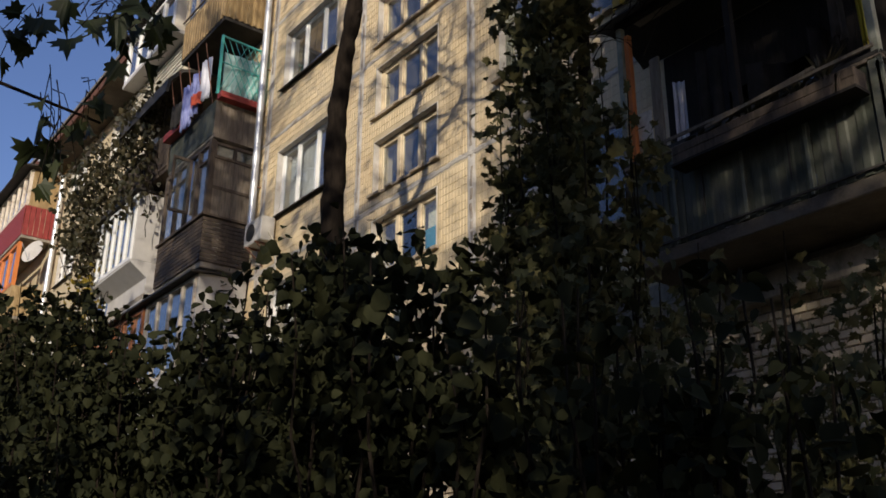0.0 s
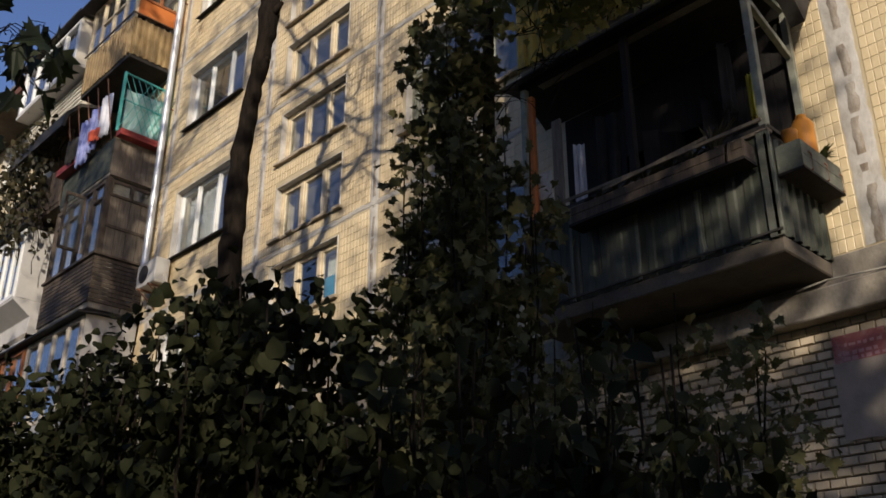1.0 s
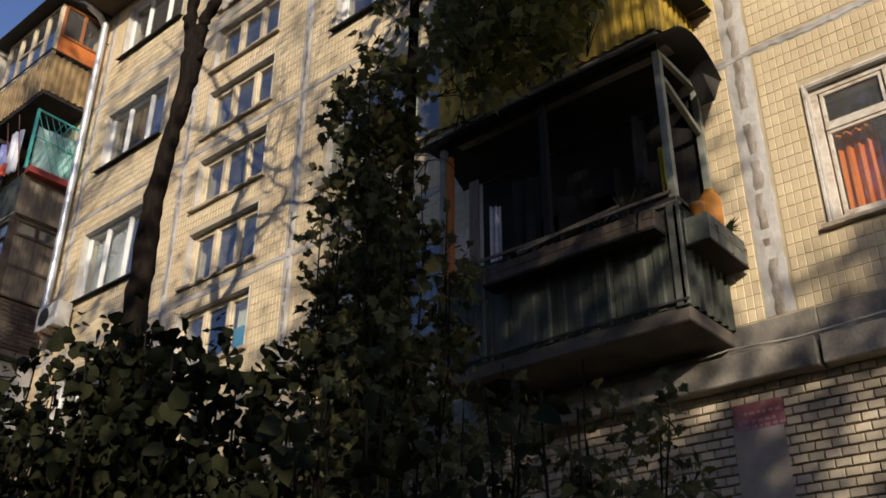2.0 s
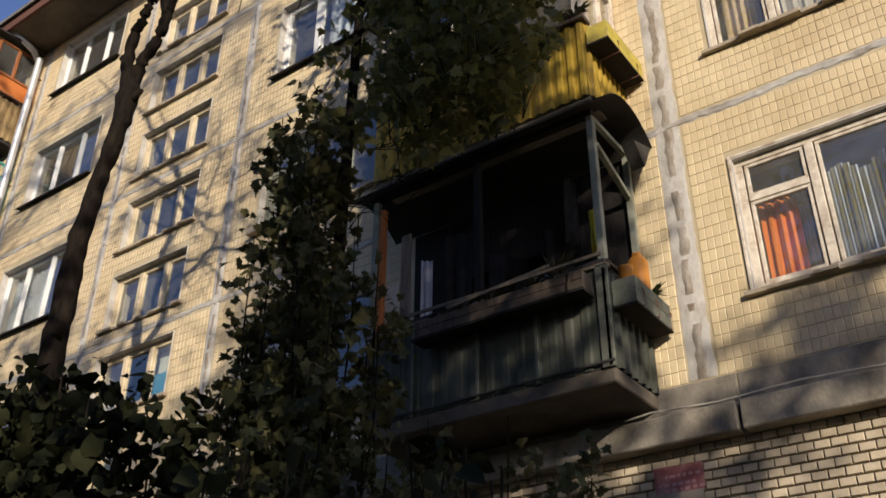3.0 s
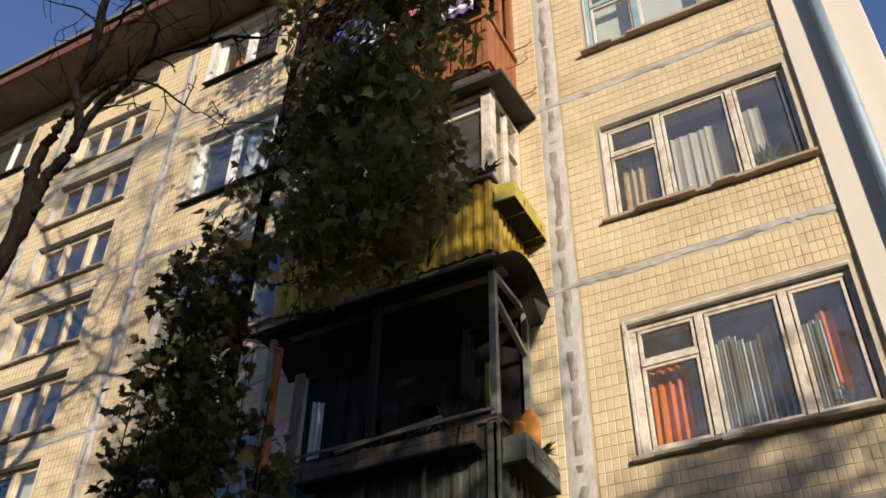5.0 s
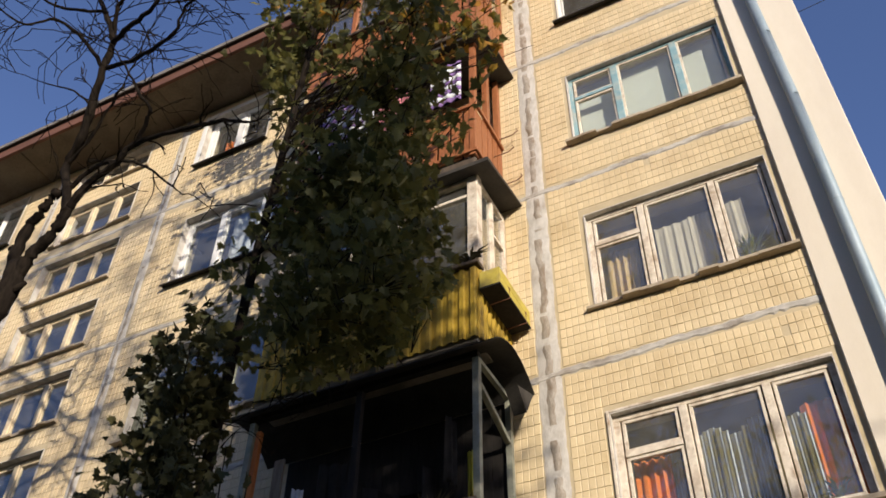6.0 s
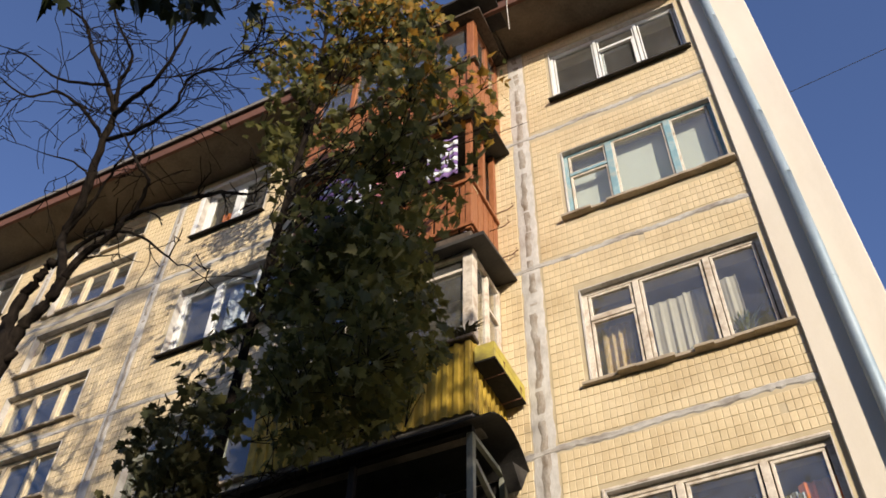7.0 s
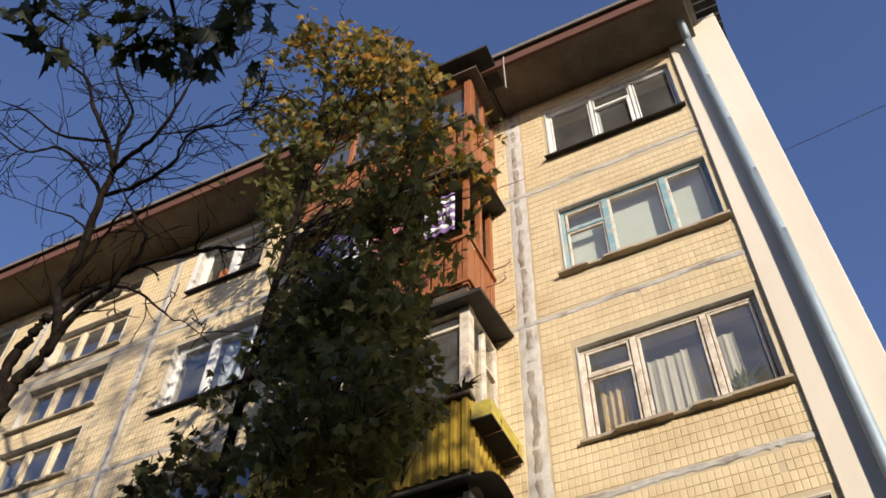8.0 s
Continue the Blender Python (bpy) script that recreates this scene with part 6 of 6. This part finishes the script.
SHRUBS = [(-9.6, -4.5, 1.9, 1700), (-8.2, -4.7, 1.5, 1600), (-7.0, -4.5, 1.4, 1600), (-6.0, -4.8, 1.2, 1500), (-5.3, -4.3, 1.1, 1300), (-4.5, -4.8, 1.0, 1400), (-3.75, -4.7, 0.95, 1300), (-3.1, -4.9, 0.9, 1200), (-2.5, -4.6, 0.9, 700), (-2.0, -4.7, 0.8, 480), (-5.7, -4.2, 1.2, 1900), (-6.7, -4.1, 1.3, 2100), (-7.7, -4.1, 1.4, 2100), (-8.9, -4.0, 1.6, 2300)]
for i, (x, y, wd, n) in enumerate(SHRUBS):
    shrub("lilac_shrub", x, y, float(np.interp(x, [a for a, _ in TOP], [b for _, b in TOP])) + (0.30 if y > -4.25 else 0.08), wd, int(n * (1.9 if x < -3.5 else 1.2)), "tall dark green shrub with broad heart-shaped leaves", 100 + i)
for i, (x, y, h, n) in enumerate([(-5.15, -2.9, 5.9, 1200), (-4.70, -2.9, 7.5, 2200), (-4.4, -3.1, 6.8, 1900), (-4.25, -2.6, 5.9, 1000), (-5.2, -2.3, 6.3, 900)]):
    shrub("climbing_shrub", x, y, h, 0.72, int(n * 1.1), "tall leafy climber rising beside the maple", 130 + i, kind="maple", mat="leaf_climber", size=(0.07, 0.155), stems=5, low=0.3, group="climbers by the maple")
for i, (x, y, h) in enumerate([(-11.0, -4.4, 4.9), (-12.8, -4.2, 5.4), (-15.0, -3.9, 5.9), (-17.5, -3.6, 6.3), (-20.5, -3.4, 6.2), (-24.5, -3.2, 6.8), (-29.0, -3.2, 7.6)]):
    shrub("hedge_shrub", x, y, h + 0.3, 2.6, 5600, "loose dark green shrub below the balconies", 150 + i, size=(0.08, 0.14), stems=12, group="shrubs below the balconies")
for i, (x, y, h) in enumerate([(-4.4, -1.5, 4.6), (-3.6, -1.6, 4.35)]):
    shrub("climbing_shrub", x, y, h, 0.5, 420, "thin leafy climber under the balcony", 170 + i, kind="maple", mat="leaf_climber", size=(0.08, 0.15), stems=3, low=0.4, group="climbers by the maple")

for i, (x, y, h, wd) in enumerate([(-2.5, -3.2, 3.3, 1.0), (-3.4, -3.2, 3.5, 1.0), (-4.3, -3.5, 3.8, 1.0)]):
    shrub("thin_shrub", x, y, h, wd, 2600, "loose dark shrub before the brick wall", 180 + i, kind="maple", mat="leaf_climber", size=(0.05, 0.11), stems=8, group="shrubs along the wall")
# unseen shrubs added to block sun from the hedges and lower wall
for i, (x, y, h) in enumerate([(-3.0, -10.8, 5.5), (-5.4, -10.9, 7.0), (-8.0, -10.9, 7.8), (-11.0, -10.8, 8.2), (-14.2, -10.8, 8.4), (-17.6, -10.8, 8.4), (-21.2, -10.8, 8.4)]):
    shrub("shade_shrub", x, y, h, 3.2, 2600, "added unseen shrub that shades the hedges and lower wall", 190 + i, mat="leaf_shrub", size=(0.15, 0.23), stems=16, low=0.1, group="shrubs across the path")

# maple beside the path; branches hang into view, unseen crown added for shade
near = thing("overhanging_maple", (3.6, -10.3, 0), "large maple beside the path: overhanging branches, added unseen shading crown", "tree")
rr = random.Random(31)
s = Shape().tube([(3.6, -10.3, -0.1), (3.55, -10.25, 1.5), (3.6, -10.2, 3.5), (3.5, -10.3, 6.0), (3.3, -10.4, 8.5), (2.8, -10.5, 11.5)], [0.26, 0.21, 0.18, 0.15, 0.10, 0.04], 14)
part("trunk", s, "bark", near, smooth=True)
s = Shape()
LOW = [(3.6, -10.2, 2.7), (1.2, -9.9, 3.0), (-1.0, -9.3, 3.2), (-2.4, -8.4, 3.38), (-2.75, -7.6, 3.30), (-2.72, -7.1, 3.05), (-2.60, -6.80, 2.95)]
HIGH = [(3.5, -10.2, 4.4), (1.2, -9.6, 5.3), (-0.4, -8.9, 5.8), (-1.4, -7.6, 6.0), (-1.9, -6.7, 5.85), (-1.95, -6.4, 5.62)]
s.tube(LOW, [0.07, 0.055, 0.04, 0.026, 0.012, 0.006, 0.004], 8)
# unseen limb set to cast a curved branch shadow on the wall
limb(s, [(3.6, -10.3, 2.6), (5.6, -10.4, 5.0), (7.9, -10.3, 7.4), (8.95, -10.2, 9.0), (9.06, -10.2, 9.5), (9.28, -10.2, 9.85), (9.9, -10.2, 10.1)], [0.10, 0.08, 0.06, 0.035, 0.032, 0.03, 0.015], 8)
s.tube(HIGH, [0.08, 0.06, 0.045, 0.03, 0.014, 0.008], 8)
# unseen second maple, added only to dapple the facade with shade
courtyard = thing("shade_maple", (-4.6, -11.2, 0), "tall unseen maple added across the path to shade the facade", "tree")
part("trunk", Shape().tube([(-4.6, -11.2, -0.1), (-4.55, -11.25, 3.0), (-4.65, -11.2, 8.0), (-4.6, -11.15, 13.0), (-4.6, -11.2, 18.5)], [0.24, 0.19, 0.15, 0.10, 0.03], 12), "bark", courtyard, smooth=True)
tall, tall_crown = Shape(), []
crown = []
made = 0
# unseen leaf clumps placed along sun rays to shade balconies, wall and shrubs
while made < 960:
    if made < 110:
        x, y, z = rr.uniform(4.4, 8.8), rr.uniform(-11.8, -8.8), rr.uniform(5.8, 9.4)
        if ((x - 6.6) / 2.2) ** 2 + ((y + 10.2) / 1.6) ** 2 + ((z - 7.6) / 1.8) ** 2 > 1:
            continue
    elif made < 200:
        x, y, z = rr.uniform(4.2, 7.6), rr.uniform(-11.6, -8.8), rr.uniform(7.4, 11.2)
        if ((x - 5.8) / 1.7) ** 2 + ((y + 10.2) / 1.5) ** 2 + ((z - 9.3) / 1.8) ** 2 > 1:
            continue
    elif made < 225:
        x, y, z = rr.uniform(9.2, 10.5), rr.uniform(-10.7, -9.7), rr.uniform(9.3, 10.2)
    elif made < 300:
        x, y = rr.uniform(4.3, 7.3), rr.uniform(-10.8, -9.6)
        z = rr.uniform(9.8, 12.9 if x < 6.3 else 11.9)
    elif 820 <= made < 862:
        x, y, z = rr.uniform(4.9, 6.3), rr.uniform(-10.5, -9.9), rr.uniform(11.8, 12.9)
    elif 862 <= made < 900:
        x, y, z = rr.uniform(5.6, 7.4), rr.uniform(-10.5, -9.9), rr.uniform(10.5, 11.8)
    elif made < 335:
        x, y, z = rr.uniform(2.4, 5.0), rr.uniform(-11.0, -9.4), rr.uniform(10.0, 13.8)
    elif made < 600:
        x, y, z = rr.uniform(-0.6, 8.0), rr.uniform(-12.4, -8.5), rr.uniform(2.3, 12.1)
        if ((x - 3.8) / 4.2) ** 2 + ((y + 10.4) / 2.0) ** 2 + ((z - 7.2) / 5.0) ** 2 > 1:
            continue
    else:
        x, y, z = rr.uniform(-9.5, 2.4), rr.uniform(-11.6, -9.6), rr.uniform(8.8, 19.6)
        if rr.random() < (0.30 if x > -5.0 else 0.0) or noise.noise((x * 0.6, y * 0.6, z * 0.6)) < (0.04 if x > -5.0 else -0.08):
            continue
    made += 1
    if abs(x - 4.6) < 0.4 and 10.0 < z < 11.6 or abs(x - 6.6) < 0.5 and 8.9 < z < 9.9:
        continue
    tip = Vector((x, y, z))
    if x < 0.0:
        root = Vector((-4.6, -11.2, min(17.0, max(4.0, z - 0.6 - 0.4 * abs(x + 4.6)))))
        tall.tube(wander(root, tip, 4, 0.15, rr), [0.030, 0.022, 0.015, 0.009, 0.004], 4, cap=False)
        for _ in range(20):
            tall_crown.append((x + rr.gauss(0, 0.27), min(-8.6, y + rr.gauss(0, 0.25)), z + rr.gauss(0, 0.22)))
        continue
    root = Vector((3.5 + 0.05 * (x - 3.5), -10.3, min(10.5, max(2.4, z - 0.6 - 0.4 * abs(x - 3.5)))))
    s.tube(wander(root, tip, 4, 0.15, rr), [0.024, 0.019, 0.014, 0.009, 0.004], 4, cap=False)
    for _ in range(18):
        crown.append((x + rr.gauss(0, 0.27), min(-8.3, y + rr.gauss(0, 0.25)), z + rr.gauss(0, 0.22)))
tagged(part("branchwork", tall, "bark", courtyard), kind="stuff")
foliage("crown", courtyard, "maple", "leaf_maple", tall_crown, rng.uniform(0.13, 0.20, len(tall_crown)), rng, 0.6)
foliage("crown", near, "maple", "leaf_maple", crown, rng.uniform(0.13, 0.20, len(crown)), rng, 0.6)

# single leaves of the hanging branches
tv, tf = leaf_template("maple")
leaf_data = []
for k in range(4):
    me = bpy.data.meshes.new("leaf")
    bend = 0.25 + 0.2 * k
    me.from_pydata([(x, y, z + bend * x * x - 0.25 * bend * y * y) for x, y, z in tv.tolist()], [], tf)
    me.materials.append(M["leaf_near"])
    leaf_data.append(me)


def hanging_leaf(parent, at, size, rr, twig_from):
    ob = new("leaf", rr.choice(leaf_data))
    ob.parent = parent
    m = Matrix.Translation(Vector(at) - ORIGIN[parent.name]) @ Euler((radians(-65 + rr.gauss(0, 25)), rr.gauss(0, 0.5), rr.uniform(0, 6.28))).to_matrix().to_4x4() @ Matrix.Scale(size, 4)
    ob.matrix_basis = m
    s.tube([twig_from, (Vector(twig_from) + Vector(at)) / 2 + Vector((0, 0, 0.04)), at], [0.0022, 0.0016, 0.0012], 4, cap=False)


def spray(parent, centre, count, spread, rr, size, root):
    for _ in range(count):
        at = Vector(centre) + Vector((rr.gauss(0, spread[0]), rr.gauss(0, spread[1]), rr.gauss(0, spread[2])))
        hanging_leaf(parent, at, rr.uniform(*size), rr, Vector(root).lerp(Vector(centre), rr.uniform(0.5, 1.0)))


rl = random.Random(77)
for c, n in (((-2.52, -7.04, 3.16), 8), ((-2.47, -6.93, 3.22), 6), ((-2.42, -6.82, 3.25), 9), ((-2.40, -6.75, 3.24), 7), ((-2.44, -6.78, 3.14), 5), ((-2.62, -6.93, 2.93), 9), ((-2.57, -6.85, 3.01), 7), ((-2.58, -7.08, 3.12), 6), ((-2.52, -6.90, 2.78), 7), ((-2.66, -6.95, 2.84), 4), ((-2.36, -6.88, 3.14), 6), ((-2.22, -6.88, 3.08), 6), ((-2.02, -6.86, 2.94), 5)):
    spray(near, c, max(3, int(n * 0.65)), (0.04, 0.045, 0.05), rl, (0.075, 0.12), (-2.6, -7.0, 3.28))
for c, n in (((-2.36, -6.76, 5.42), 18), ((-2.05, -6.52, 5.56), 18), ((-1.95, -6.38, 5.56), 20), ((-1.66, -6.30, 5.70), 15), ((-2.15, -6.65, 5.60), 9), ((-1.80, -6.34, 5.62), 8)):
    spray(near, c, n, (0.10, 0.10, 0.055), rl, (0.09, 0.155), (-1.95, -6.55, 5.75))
tagged(part("branchwork", s, "bark", near), kind="stuff")

# vine over the neighbouring balconies
vine = thing("climbing_vine", (-20.8, -1.0, 8.2), "climbing vine with dull green and yellow leaves over the balconies", "climbing plant")
rr = random.Random(41)
s = Shape()
dull, yellow = [], []
for i in range(190):
    x, z = rr.uniform(-25.2, -19.2), rr.uniform(10.2, 12.9)
    if i > 140:
        x, z = rr.gauss(-22.9, 0.6), rr.uniform(7.5, 11.0)
    tip = (x, -1.15 + rr.gauss(0, 0.18), z)
    s.tube(wander((x + rr.gauss(0, 0.3), -0.95, z - 0.9), tip, 3, 0.1, rr), [0.012, 0.01, 0.007, 0.004], 4, cap=False)
    for _ in range(16):
        q = (tip[0] + rr.gauss(0, 0.2), tip[1] + rr.gauss(0, 0.13), tip[2] + rr.gauss(0, 0.2))
        (yellow if q[2] < 9.3 and q[0] > -23.4 and rr.random() < 0.7 else dull).append(q)
tagged(part("stem", s, "bark", vine), kind="stuff")
foliage("leaves", vine, "heart", "leaf_vine", dull, rng.uniform(0.09, 0.16, len(dull)), rng, 0.8)
foliage("yellow_leaves", vine, "heart", "leaf_yellow", yellow, rng.uniform(0.09, 0.15, len(yellow)), rng, 0.8, "yellow vine leaves")

# ---- wall tiles and bricks ----
PITCH_X, PITCH_Z, GAP = 0.072, 0.122, 0.0045
rr = random.Random(90)


def free_of(x, z, margin):
    for a, b, c, d in OPENINGS:
        if a - margin < x < b + margin and c - margin - 0.03 < z < d + margin:
            return False
    for sx, half in SEAMS:
        if abs(x - sx) < half + 0.02:
            return False
    for bz in BANDS[1:]:
        if abs(z - bz) < 0.098:
            return False
    return True


def piece_mesh(name, w, h, d, mat, edge_in):
    """A slab piece with chamfered front edges, its back on the wall plane."""
    v = [(-w, 0, -h), (w, 0, -h), (w, 0, h), (-w, 0, h), (-w, -d * 0.6, -h), (w, -d * 0.6, -h), (w, -d * 0.6, h), (-w, -d * 0.6, h)]
    e = edge_in
    v += [(-w + e, -d, -h + e), (w - e, -d, -h + e), (w - e, -d, h - e), (-w + e, -d, h - e)]
    f = []
    for lo, hi in ((0, 4), (4, 8)):
        for i in range(4):
            j = (i + 1) % 4
            f.append((lo + i, lo + j, hi + j, hi + i))
    f.append((8, 9, 10, 11))
    me = bpy.data.meshes.new(name)
    me.from_pydata(v, [], f)
    me.materials.append(M[mat])
    return me


def pieces(places, w, h, d, tilt, parent, mat_many, mat_one, name, nearby, edge_in):
    """Pieces on the wall: those of the nearby stretch as objects, the rest as one joined part."""
    data = [piece_mesh(name, w * k, h * k, d, mat_one, edge_in) for k in (1.0, 0.985, 0.97)]
    vs, fs = [], []
    base = np.array([tuple(v.co) for v in data[0].vertices])
    faces = [tuple(p.vertices) for p in data[0].polygons]
    for x, y, z in places:
        ry, rx = rr.gauss(0, tilt), rr.gauss(0, tilt)
        dy = rr.uniform(-0.0015, 0.0015)
        if nearby(x, z):
            ob = new(name, rr.choice(data))
            ob.parent = parent
            ob.matrix_basis = Matrix.LocRotScale((x, y + dy, z), Euler((rx, 0, ry)), None)
            continue
        co = base * np.array([rr.uniform(0.965, 1.0), 1.0, rr.uniform(0.965, 1.0)])
        co = co + np.stack([np.zeros(12), co[:, 0] * ry - co[:, 2] * rx, np.zeros(12)], -1) + np.array([x, y + dy, z])
        k = len(vs)
        vs.extend(map(tuple, co))
        fs.extend(tuple(k + i for i in f) for f in faces)
    me = bpy.data.meshes.new(name + "s")
    me.from_pydata(vs, [], fs)
    me.materials.append(M[mat_many])
    ob = new(name + "s", me)
    ob.parent = parent
    tagged(ob, kind="stuff")


places = []
nx, nz = int((END_X + 24.0) / PITCH_X), int((ROOF_Z - 4.86) / PITCH_Z)
for j in range(nz):
    for i in range(nx):
        x, z = END_X - 0.042 - i * PITCH_X, 4.91 + j * PITCH_Z
        if free_of(x, z, 0.062) and rr.random() > 0.002:
            places.append((x, 0.001, z))
pieces(places, (PITCH_X - GAP) / 2, (PITCH_Z - GAP) / 2, 0.007, 0.006, wall_north, "tile", "tile_one", "tile", lambda x, z: x > -2.5 and (4.88 < z < 5.42 or 7.02 < z < 7.50), 0.004)

places = []
for j in range(50):
    z = 4.27 - j * 0.080
    for i in range(130):
        x = END_X - 0.07 - i * 0.130 - (0.065 if j % 2 else 0)
        if x > -16 and z > 0.3:
            places.append((x, 0.046, z))
pieces(places, 0.060, 0.034, 0.030, 0.010, wall_base, "brick", "brick_one", "brick", lambda x, z: -2.7 < x < -0.75 and z > 3.2, 0.005)
